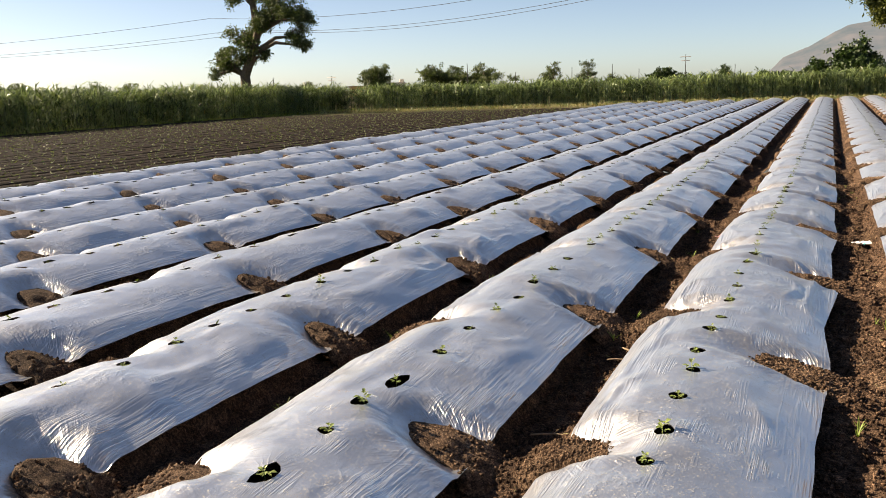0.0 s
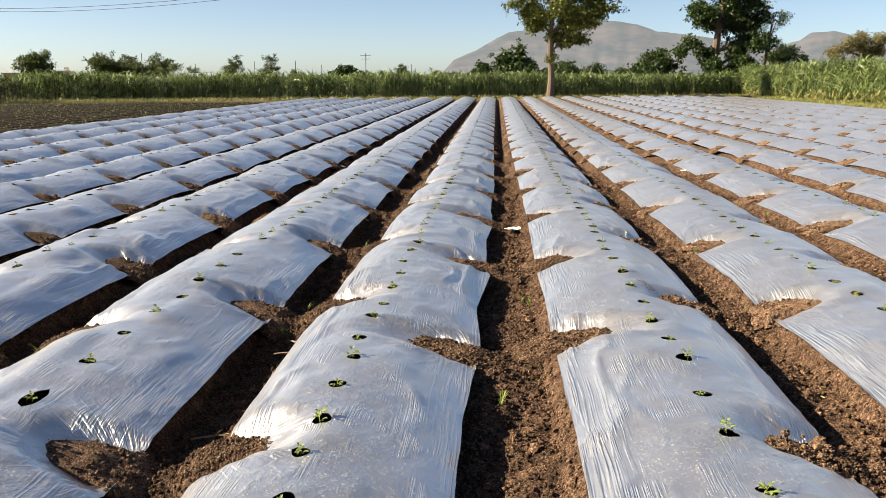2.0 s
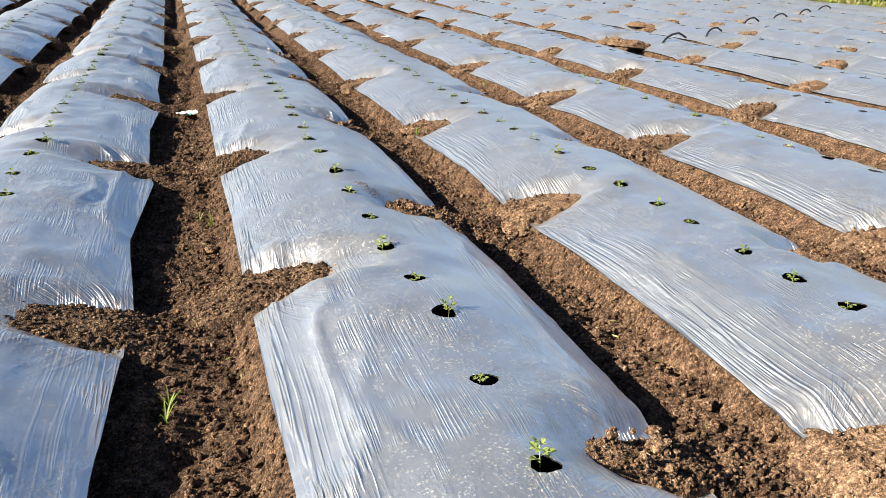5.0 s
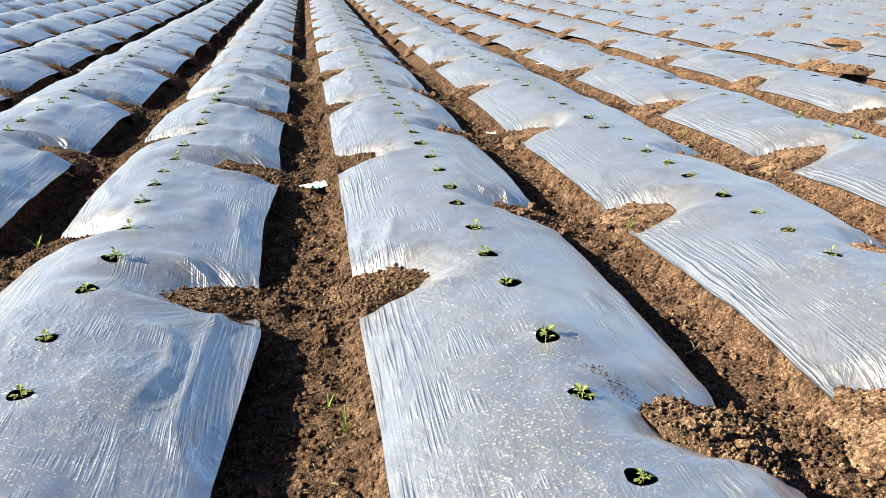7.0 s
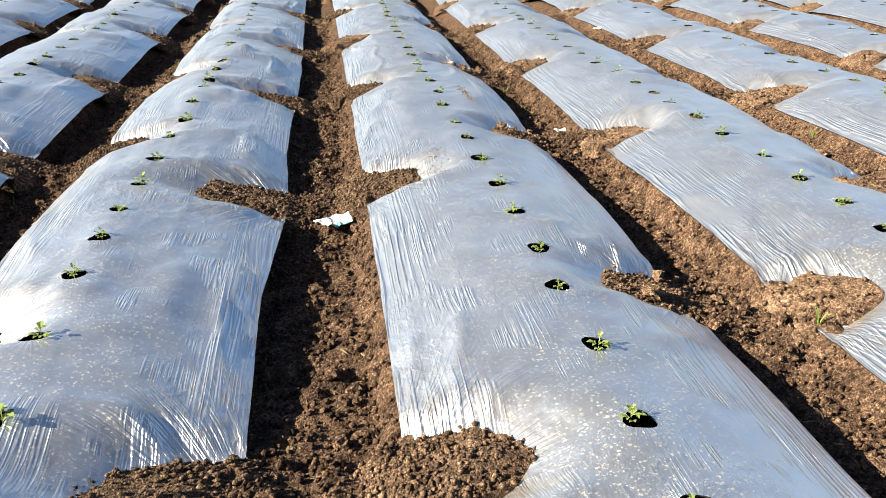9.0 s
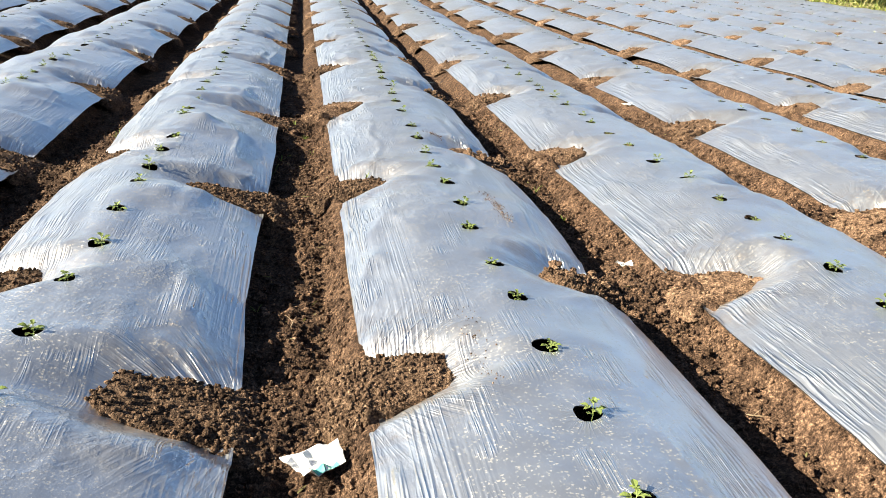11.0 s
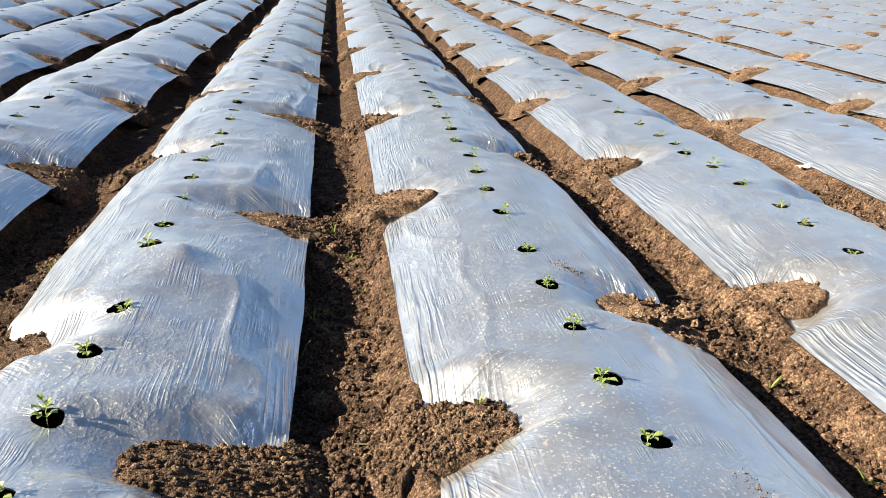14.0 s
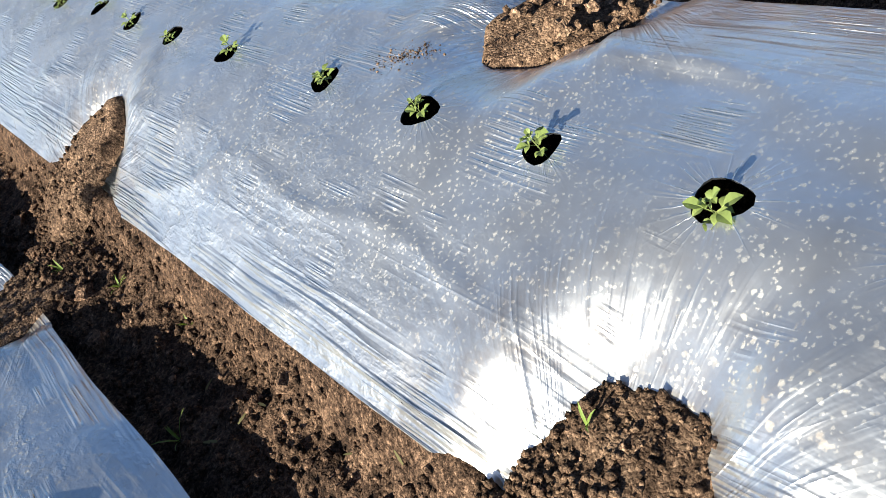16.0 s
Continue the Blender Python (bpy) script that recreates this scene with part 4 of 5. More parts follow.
def leaf_cloud(starts, ways, lengths, widths, droop, ts=(0, 0.4, 1.0), wt=(0.6, 1.0, 0.05)):
    """Many bent blades as one mesh, each with its width wt at the places ts along it."""
    n = len(starts)
    ways = ways / np.linalg.norm(ways, axis=1, keepdims=True)
    side = np.cross(ways, (0, 0, 1.0))
    side /= np.linalg.norm(side, axis=1, keepdims=True) + 1e-6
    roll = np.random.default_rng(n).normal(0, 0.7, n)[:, None]
    side = side * np.cos(roll) + np.cross(ways, side) * np.sin(roll)
    ts, wt, k = np.array(ts), np.array(wt), len(ts)
    mid = starts[:, None] + ways[:, None] * (lengths[:, None] * ts)[..., None]
    mid[..., 2] -= droop[:, None] * lengths[:, None] * ts ** 2.2
    left = mid - side[:, None] * (widths[:, None] * wt)[..., None]
    right = mid + side[:, None] * (widths[:, None] * wt)[..., None]
    v = np.stack([left, right], 2).reshape(-1, 3)
    b = np.arange(n)[:, None] * 2 * k
    q = np.concatenate([b + 2 * i + np.array((0, 1, 3, 2)) for i in range(k - 1)], 1).reshape(-1, 4)
    return v, q


def leaf_diamonds(starts, ways, lengths, widths, g):
    """Many small leaves as one mesh, one bent diamond each."""
    n = len(starts)
    ways = ways / np.linalg.norm(ways, axis=1, keepdims=True)
    side = np.cross(ways, g.normal(size=(n, 3)))
    side /= np.linalg.norm(side, axis=1, keepdims=True) + 1e-6
    mid = starts + ways * lengths[:, None] * 0.45
    v = np.stack([starts, mid - side * widths[:, None], starts + ways * lengths[:, None] - (0, 0, 0.02), mid + side * widths[:, None]], 1).reshape(-1, 3)
    return v, np.arange(n * 4).reshape(-1, 4)


def far_seedlings():
    g = np.random.default_rng(4)
    pts = []
    for bed in BEDS:
        for hx, hy, hr, stretch in HOLE_AT[bed]:
            if (hx, hy) not in used and 1.5 < hy < 30 and (hy > 3 or bed > -3):
                pts.append((hx, hy, HOLE_Z[(hx, hy)] - 0.012))
    base = np.repeat(np.array(pts), 2, 0)
    n = len(base)
    base = base + g.uniform(-0.012, 0.012, (n, 3)) + np.c_[np.zeros(n), np.zeros(n), g.uniform(0, 0.03, n)]
    a = g.uniform(0, 6.3, n)
    ways = np.c_[np.cos(a), np.sin(a), g.uniform(0.4, 1.6, n)]
    v, q = leaf_cloud(base, ways, g.uniform(0.022, 0.038, n), g.uniform(0.004, 0.006, n), g.uniform(0.1, 0.5, n))
    tagged(new("seedlings", grid_mesh("seedlings", v, q, [M_SEEDLING])), "rows of tiny green seedlings along the far beds", "seedling", kind="stuff")


far_seedlings()


# ---- sugar cane ----
def cane(x0, x1, y0, y1, tall, density, seed, front, skew=None, dry=0.12, leaves=16, wide=(0.016, 0.034), longest=1.15):
    """A block of cane, densest along its open side: clumps of long arching leaves, drier towards the ground."""
    g = np.random.default_rng(seed)
    n = int((x1 - x0) * (y1 - y0) * density)
    u, v = g.random(n), g.random(n)
    if front == "y":
        v = v ** 1.9
    else:
        u = u ** 1.9 if front == "x" else 1 - u ** 1.9
    cx, cy = x0 + (x1 - x0) * u, y0 + (y1 - y0) * v
    if skew is not None:
        cx, cy = skew(cx, cy)
    h = tall * g.uniform(0.84, 1.06, n) * (0.9 + 0.2 * vnoise(cx * 0.35, cy * 0.35, seed))
    X, Y, H = np.repeat(cx, leaves), np.repeat(cy, leaves), np.repeat(h, leaves)
    N = len(X)
    level = g.random(N) ** 0.8 * 0.80
    a = g.uniform(0, 2 * math.pi, N)
    start = np.c_[X + g.normal(0, 0.10, N), Y + g.normal(0, 0.10, N), H * level * 0.88]
    length = np.minimum(tall * g.uniform(0.30, 0.58, N), longest) * (0.75 + 0.3 * level)
    v, q = leaf_cloud(start, np.c_[np.cos(a), np.sin(a), g.uniform(0.5, 2.2, N)], length, g.uniform(*wide, N), g.uniform(0.25, 1.3, N))
    v[:, 2] = np.maximum(v[:, 2], 0.02)
    index = np.repeat(((level < 0.22) & (g.random(N) < dry * 5)) | (g.random(N) < dry * 0.3), 2).astype(int)
    k = np.arange(n)
    st = np.stack([np.c_[cx - 0.02, cy, np.zeros(n)], np.c_[cx + 0.02, cy, np.zeros(n)], np.c_[cx + 0.015, cy + 0.02, h * 0.7], np.c_[cx - 0.015, cy + 0.02, h * 0.7]], 1).reshape(-1, 3)
    sq = (k[:, None] * 4 + np.arange(4)) + len(v)
    me = grid_mesh("sugar_cane", np.concatenate([v, st]), np.concatenate([q, sq]), [M_CANE, M_CANE_DRY], True, np.concatenate([index, np.zeros(n, int)]))
    return tagged(new("sugar_cane", me), "dense stand of green sugar cane with long arching leaves", "sugar cane", kind="stuff")


cane(-42, -34, 14, 57, 2.62, 8.0, 1, "-x", dry=0.01, leaves=17, wide=(0.014, 0.030))
cane(-34, 26, 65.5, 72, 2.32, 7.0, 2, "y", lambda x, y: (x, y + 0.30 * x), dry=0.02, leaves=15, wide=(0.018, 0.036))
cane(20.2, 27, 8, 80, 3.12, 7.5, 3, "x", dry=0.08, leaves=22, wide=(0.017, 0.034), longest=0.95)


# ---- trees ----
def tube(bm, pts, radii, sides=7):
    rings = []
    for i, (p, rad) in enumerate(zip(pts, radii)):
        d = (pts[min(i + 1, len(pts) - 1)] - pts[max(i - 1, 0)]).normalized()
        u = d.orthogonal().normalized()
        w = d.cross(u)
        rings.append([bm.verts.new(p + (u * math.cos(a) + w * math.sin(a)) * rad) for a in [2 * math.pi * k / sides for k in range(sides)]])
    for a, b in zip(rings, rings[1:]):
        for k in range(sides):
            bm.faces.new((a[k], a[(k + 1) % sides], b[(k + 1) % sides], b[k]))
    bm.faces.new(rings[-1])


def tree(x, y, trunk, blobs, leaf, material, girth, label, seed, density=90, z=0.0):
    """trunk: points (dx, dz); blobs: crown clumps (dx, dy, dz, radius). Limbs run from the trunk to each clump."""
    r = random.Random(seed)
    root = new("tree")
    root.location = (x, y, z)
    bm = bmesh.new()
    pts = [Vector((a, 0, b)) for a, b in trunk]
    top = len(pts) - 1
    tube(bm, pts, [girth * (1.25 if i == 0 else 1.0) * (1 - 0.55 * i / top) for i in range(top + 1)], 10)
    for bx, by, bz, br in blobs:
        end = Vector((bx, by, bz))
        low = [p for p in pts if p.z < bz - 0.2 * br]
        start = low[-1] if low else pts[max(0, top - 1)]
        mid = start.lerp(end, 0.5) + Vector((r.uniform(-0.2, 0.2), r.uniform(-0.2, 0.2), 0.12 * (end - start).length))
        tube(bm, [start, mid, end], [girth * 0.42, girth * 0.28, girth * 0.10], 6)
        for _ in range(4):
            tip = end + Vector((r.gauss(0, 1), r.gauss(0, 1), r.gauss(0, 1))).normalized() * br * 0.85
            tube(bm, [mid.lerp(end, 0.6), mid.lerp(tip, 0.7), tip], [girth * 0.12, girth * 0.08, girth * 0.03], 4)
    part("trunk", bm, M_BARK, root, "brown trunk with bare limbs")
    g = np.random.default_rng(seed)
    V, Q, n = [], [], 0
    for bx, by, bz, br in blobs:
        clusters = max(6, int(density * br ** 1.8 / 2.4))
        d = g.normal(size=(6, 3))
        d /= np.linalg.norm(d, axis=1, keepdims=True)
        clump = np.array((bx, by, bz)) + d * (br * g.uniform(0.35, 0.95, 6))[:, None] * (1, 1, 0.8)
        cc = clump[g.integers(0, 6, clusters)] + g.normal(0, 0.24 * br, (clusters, 3)) * (1, 1, 0.7)
        k = 20
        p = np.repeat(cc, k, 0) + g.normal(0, 0.15 * max(0.7, br ** 0.5), (clusters * k, 3)) * (1, 1, 0.7)
        ways = g.normal(size=(clusters * k, 3)) + (0, 0, -0.2)
        v, q = leaf_diamonds(p, ways, leaf * g.uniform(0.7, 1.4, clusters * k), leaf * g.uniform(0.24, 0.40, clusters * k), g)
        V.append(v), Q.append(q + n)
        n += len(v)
    me = grid_mesh("crown", np.concatenate(V), np.concatenate(Q), [material])
    crown = new("crown", me)
    crown.parent = root
    return tagged(root, label, "tree")


def polar(az, dist):
    az += 0.65
    return dist * math.sin(radians(az)), dist * math.cos(radians(az))


tree(*polar(-38.0, 62), [(0, 0), (0, 1.5), (0, 2.8), (0.7, 4.2), (1.3, 5.6), (1.1, 7.5), (1.1, 9.0)],
     [(-1.7, 0, 4.1, 0.85), (-2.5, 0.2, 3.0, 0.55), (-1.3, -0.3, 3.4, 0.7), (-0.6, 0.3, 5.5, 1.0), (0.5, -0.3, 4.8, 1.0), (-0.2, 0.3, 4.0, 0.8), (1.4, 0.2, 4.3, 0.6),
      (2.8, 0, 7.3, 1.4), (4.3, 0.3, 7.0, 1.0), (2.1, -0.3, 6.2, 1.0), (4.6, 0, 5.3, 0.9), (5.2, -0.2, 6.2, 0.75), (5.0, 0.2, 4.6, 0.5), (-0.4, 0, 8.3, 0.8), (1.4, 0.3, 8.6, 1.1), (0.8, 0, 9.9, 1.0)],
     0.13, M_TREE_GREY, 0.42, "tall leaning tree with clumps of grey-green leaves behind the cane", 31, 330)
tree(*polar(3.0, 63), [(0, 0), (0.05, 1.5), (-0.1, 3.2), (-0.1, 4.6), (0.1, 6.2), (0.2, 8.0)],
     [(-1.9, 0, 6.3, 1.2), (-1.1, 0.5, 5.3, 1.0), (0.4, -0.5, 6.1, 1.5), (1.9, 0, 5.7, 1.5), (3.4, 0.4, 5.9, 1.2), (1.5, 0.3, 4.2, 0.9), (0.4, 0.3, 4.4, 0.7), (-0.1, 0, 2.9, 0.4), (0.2, 0, 8.0, 1.6), (2.4, 0, 7.8, 1.4), (1.1, 0.2, 9.2, 1.3), (-1.3, 0, 7.6, 1.1)],
     0.17, M_TREE_GOLD, 0.27, "tree with yellowish green leaves at the end of the field", 32, 300)
tree(*polar(13.0, 76), [(0, 0), (0.1, 1.5), (0.4, 3.5), (0.6, 5.5), (0.9, 8)],
     [(-1.2, 0, 6.4, 1.5), (0.9, 0, 6.7, 2.0), (3.2, 0.3, 6.1, 1.8), (-1.7, 0, 3.9, 1.1), (-0.2, -0.4, 2.8, 1.2), (2.2, 0.2, 3.3, 1.5), (3.5, 0, 4.3, 1.5), (-0.3, -0.3, 1.4, 1.1), (3.2, 0, 2.5, 1.0), (0.5, 0, 9.0, 1.9), (2.6, 0, 8.8, 1.6)],
     0.22, M_TREE_DARK, 0.45, "large dark green tree with a dense crown beside the cane", 33, 190)
tree(*polar(16.2, 80), [(0, 0), (0.1, 2), (0.2, 4), (0.6, 6.5)], [(-0.6, 0, 5.7, 1.2), (0.9, 0, 6.3, 1.0), (0.5, 0, 4.5, 1.1), (1.8, 0, 3.7, 0.8), (-0.7, 0, 7.6, 1.0)], 0.13, M_TREE_LIGHT, 0.16, "thin tree with sparse pale green leaves", 34, 90)
tree(*polar(17.3, 84), [(0, 0), (0, 1.5), (0.1, 3.0)], [(-0.5, 0, 3.0, 1.2), (0.6, 0, 3.5, 1.2), (1.4, 0, 2.6, 1.0)], 0.2, M_TREE_DARK, 0.2, "dark bushy tree behind the cane", 35, 130)
tree(*polar(21.5, 100), [(0, 0), (0.1, 2.0), (0.2, 3.6)], [(-2.2, 0, 4.0, 1.2), (-0.8, 0, 4.8, 1.3), (0.8, 0, 5.2, 1.3), (2.2, 0, 5.2, 0.9), (0.4, 0, 3.9, 1.2), (1.8, 0, 4.2, 0.9)], 0.16, M_ACACIA, 0.2, "flat-topped acacia with dry brownish leaves", 36, 170)


def far_tree(az, dist, wide, tall, seed, material=None, flat=False):
    r = random.Random(seed)
    blobs = []
    for k in range(7):
        a = r.uniform(-1, 1)
        br = wide * r.uniform(0.26, 0.40) * (0.6 if flat else 1)
        blobs.append((a * wide * 0.33, r.uniform(-0.3, 0.3) * wide, (tall - br * 0.9) * (r.uniform(0.8, 1.0) if flat else r.uniform(0.45, 1.0) * (1 - 0.25 * abs(a))), br))
    return tree(*polar(az, dist), [(0, 0), (0.1, tall * 0.3), (0, tall * 0.6)], blobs, max(0.16, wide * 0.05), material or M_TREE_DARK, wide * 0.045, "distant dark green tree above the cane", seed, 56)


for k, (az, dist, wide, tall) in enumerate([(-29.3, 140, 4.6, 4.6), (-25.2, 130, 5.0, 4.4), (-23.9, 132, 4.6, 4.3), (-22.3, 130, 4.0, 4.3), (-17.7, 150, 3.2, 4.3), (-15.9, 150, 2.6, 3.0), (-15.5, 150, 2.4, 5.0), (-13.9, 150, 2.8, 2.9), (-9.6, 160, 3.0, 2.8),
                                            (-6.9, 150, 2.8, 3.3), (-4.3, 150, 4.6, 2.7), (-1.6, 145, 4.0, 3.6), (0.6, 135, 8.0, 6.3), (-2.6, 150, 3.2, 3.2), (4.2, 130, 4.6, 4.4), (5.7, 130, 4.0, 4.0), (9.7, 120, 6.2, 5.6), (8.0, 130, 3.6, 3.6), (-34.3, 150, 3.4, 3.8), (-41.5, 140, 3.4, 3.0), (-45.2, 130, 4.0, 3.6), (-47.0, 130, 4.2, 3.8), (-51.0, 125, 5.0, 4.4), (-53.0, 120, 4.6, 4.4), (-20.4, 160, 2.6, 3.0)]):
    # trees on the left take the greyer leaf: distance haze put into their colour
    far_tree(az, dist, wide * (0.9 if az < -33 else 1.1), tall * (1.12 if az < -33 else 1.36 if az < -14 else 1.24 if az < -3 else 1.04), 60 + k, M_TREE_GREY if az < -12 else None)
far_tree(-10.9, 150, 6.0, 3.6, 99, None, True)


# ---- hills ----
def hill(profile, dist, label, seed):
    """A ridge in the distance: profile of (azimuth, elevation) in degrees, with gullies down its slopes."""
    az = np.linspace(profile[0][0], profile[-1][0], 160)
    el = np.interp(az, [p[0] for p in profile], [p[1] for p in profile]) + 0.05 * (fbm(az * 3, az * 0, 4, seed) - 0.5)
    rows = np.linspace(0, 1, 24)
    A, T = np.meshgrid(np.radians(az + 0.65), rows)
    H = dist * np.tan(np.radians(el))[None, :]
    gully = 1 + 0.05 * (fbm(A * 120, T * 2, 4, seed) - 0.5) * (1 - T)
    D = dist * (0.80 + 0.20 * T) * gully
    Z = H * (0.35 * T + 0.65 * T ** 2.2) * (0.80 + 0.2 * T) - 3 * (1 - T)
    a = np.arange(A.size).reshape(A.shape)
    Q = np.stack([a[:-1, :-1], a[:-1, 1:], a[1:, 1:], a[1:, :-1]], -1).reshape(-1, 4)
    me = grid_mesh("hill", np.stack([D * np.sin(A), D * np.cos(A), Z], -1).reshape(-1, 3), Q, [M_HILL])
    return tagged(new("backdrop_hill", me), label, "hill", kind="structure")


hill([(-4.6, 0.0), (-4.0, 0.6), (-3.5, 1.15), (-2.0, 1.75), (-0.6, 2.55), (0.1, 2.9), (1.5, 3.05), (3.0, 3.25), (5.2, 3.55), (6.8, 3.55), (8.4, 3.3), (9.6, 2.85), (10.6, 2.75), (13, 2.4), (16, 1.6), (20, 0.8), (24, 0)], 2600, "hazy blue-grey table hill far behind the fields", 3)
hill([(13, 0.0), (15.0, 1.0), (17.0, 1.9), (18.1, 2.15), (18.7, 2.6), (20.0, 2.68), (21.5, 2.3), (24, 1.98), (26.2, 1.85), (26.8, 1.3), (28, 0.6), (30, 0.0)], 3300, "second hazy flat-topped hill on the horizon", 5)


# ---- grass verges, young rows in the tilled plot ----
def blades(name, pts, per, length, width, material, label, category, seed, up=(0.8, 2.6)):
    g = np.random.default_rng(seed)
    base = np.repeat(pts, per, 0)
    n = len(base)
    base = base + np.c_[g.normal(0, length[1] * 0.18, n), g.normal(0, length[1] * 0.18, n), np.zeros(n)]
    a = g.uniform(0, 6.3, n)
    v, q = leaf_cloud(base, np.c_[np.cos(a), np.sin(a), g.uniform(*up, n)], g.uniform(*length, n), g.uniform(*width, n), g.uniform(0.1, 0.7, n))
    return tagged(new(name, grid_mesh(name, v, q, [material])), label, category, kind="stuff")


def verge_points(n, seed, place):
    g = np.random.default_rng(seed)
    return np.array([place(*p) for p in g.random((n, 3))])


blades("verge_grass", verge_points(2600, 1, lambda a, b, c: (-33 + 52 * a, finish(-33 + 52 * a) + 0.8 + 4.2 * b, 0.0)), 5, (0.12, 0.42), (0.008, 0.018), M_STRAW, "dry yellowish grass along the end of the field", "grass", 2)
blades("verge_weeds", verge_points(380, 2, lambda a, b, c: (-33 + 52 * a, finish(-33 + 52 * a) + 1.2 + 4.0 * b, 0.0)), 6, (0.2, 0.5), (0.012, 0.025), M_CANE, "green weeds along the end of the field", "weeds", 3)
blades("verge_grass", verge_points(2600, 3, lambda a, b, c: (18.3 + 2.2 * b ** 0.7, 8 + 62 * a, 0.0)), 5, (0.10, 0.36), (0.007, 0.016), M_STRAW, "short dry yellow grass beside the cane", "grass", 4)
blades("verge_grass", verge_points(1500, 7, lambda a, b, c: (18.5 + 1.9 * b, 8 + 62 * a, 0.0)), 5, (0.10, 0.40), (0.007, 0.015), M_GRASS, "low green grass beside the cane", "grass", 10)
blades("verge_grass", verge_points(1200, 5, lambda a, b, c: (-34.6 + 1.2 * b, 14 + 44 * a, 0.0)), 5, (0.15, 0.40), (0.008, 0.018), M_GRASS, "low grass at the foot of the cane", "grass", 6)
g = np.random.default_rng(8)
rows = np.array([(-13.175 - 0.62 * i + g.normal(0, 0.04), y + g.uniform(-0.1, 0.1), 0.09) for i in range(33) for y in np.arange(5.0, 52.0, 0.36) if g.random() < 0.85])
blades("young_crop", rows, 5, (0.06, 0.14), (0.006, 0.012), M_CROP, "rows of small pale young plants in the tilled plot", "crop plants", 9, (0.5, 1.6))


# ---- wires and poles ----
def wire(points, rad, label):
    ob = new("power_line", None)
    bm = bmesh.new()
    pts = []
    for a, b in zip(points, points[1:]):
        a, b = Vector(a), Vector(b)
        for k in range(10):
            t = k / 10
            pts.append(a.lerp(b, t) - Vector((0, 0, 1.0 * 4 * t * (1 - t))))
    pts.append(Vector(points[-1]))
    tube(bm, pts, [rad] * len(pts), 4)
    part("cable", bm, M_WIRE, ob)
    return tagged(ob, label, "power line", "overhead power lines")


M_WIRE = plain("weathered_cable", (0.03, 0.03, 0.032), 0.95)
M_POLE = plain("weathered_pole", (0.026, 0.024, 0.022), 0.85, 0.0, 0.3, 6.0)
M_STEEL = plain("grey_steel", (0.32, 0.33, 0.34), 0.5, 0.3)
for offset, hgt in ((0.0, 9.4), (5.0, 8.35), (9.0, 8.30)):
    wire([(-150, 80 + offset, hgt + 0.5), (-64, 78.6 + offset, hgt + 0.6), (-20, 71.0 + offset * 0.55, hgt + 0.4), (27.5, 43.0 + offset * 0.05, 8.3)], 0.024, "thin grey overhead power line across the sky")


def pole(az, dist, tall, girth, bar=False, z=0.0):
    ob = new("utility_pole")
    ob.location = (*polar(az, dist), z)
    bm = bmesh.new()
    tube(bm, [Vector((0, 0, 0)), Vector((0, 0, tall * 0.5)), Vector((0.02, 0, tall))], [girth, girth * 0.85, girth * 0.7], 8)
    part("post", bm, M_POLE, ob)
    if bar:
        for k, h in enumerate((0.93, 0.82)):
            bm = bmesh.new()
            tube(bm, [Vector((-0.9 + 0.2 * k, 0, tall * h)), Vector((0, 0, tall * h + 0.02)), Vector((0.9 - 0.2 * k, 0, tall * h))], [0.07] * 3, 5)
            part("crossarm", bm, M_STEEL, ob)
    return tagged(ob, "slender dark utility pole" + (" with crossarms" if bar else " rising above the crops"), "utility pole")


pole(32.9, 51, 8.6, 0.14)
for az, dist, tall, bar in ((-36.2, 120, 4.2, False), (-36.6, 122, 3.6, False), (-32.4, 140, 4.6, True), (-23.4, 125, 5.6, False), (-20.2, 140, 4.2, False), (-16.5, 150, 4.9, False), (-13.9, 150, 5.2, False), (-12.2, 155, 4.3, False), (-9.3, 150, 6.6, True), (-6.3, 155, 4.4, False), (-42.0, 130, 4.2, False)):
    pole(az, dist, tall * 0.85, 0.07, bar)


# ---- buildings far off ----
def box(bm, x0, x1, y0, y1, z0, z1):
    v = [bm.verts.new(p) for p in ((x0, y0, z0), (x1, y0, z0), (x1, y1, z0), (x0, y1, z0), (x0, y0, z1), (x1, y0, z1), (x1, y1, z1), (x0, y1, z1))]
    for f in ((0, 3, 2, 1), (4, 5, 6, 7), (0, 1, 5, 4), (1, 2, 6, 5), (2, 3, 7, 6), (3, 0, 4, 7)):
        bm.faces.new([v[i] for i in f])


def boxes(name, items, material, parent, label=""):
    bm = bmesh.new()
    for it in items:
        box(bm, *it)
    return part(name, bm, material, parent, label)


M_PLASTER = plain("pale_plaster", (0.62, 0.56, 0.50), 0.9, 0.0, 0.12, 2.0)
M_ORANGE = plain("ochre_plaster", (0.52, 0.33, 0.20), 0.9, 0.0, 0.12, 2.0)
M_TILE = plain("brown_roof", (0.28, 0.20, 0.15), 0.85, 0.0, 0.25, 3.0)
M_SHEET = plain("blue_grey_roof_sheet", (0.30, 0.36, 0.42), 0.5, 0.2, 0.12, 2.0)
M_DARK = plain("dark_opening", (0.03, 0.03, 0.03), 0.8)


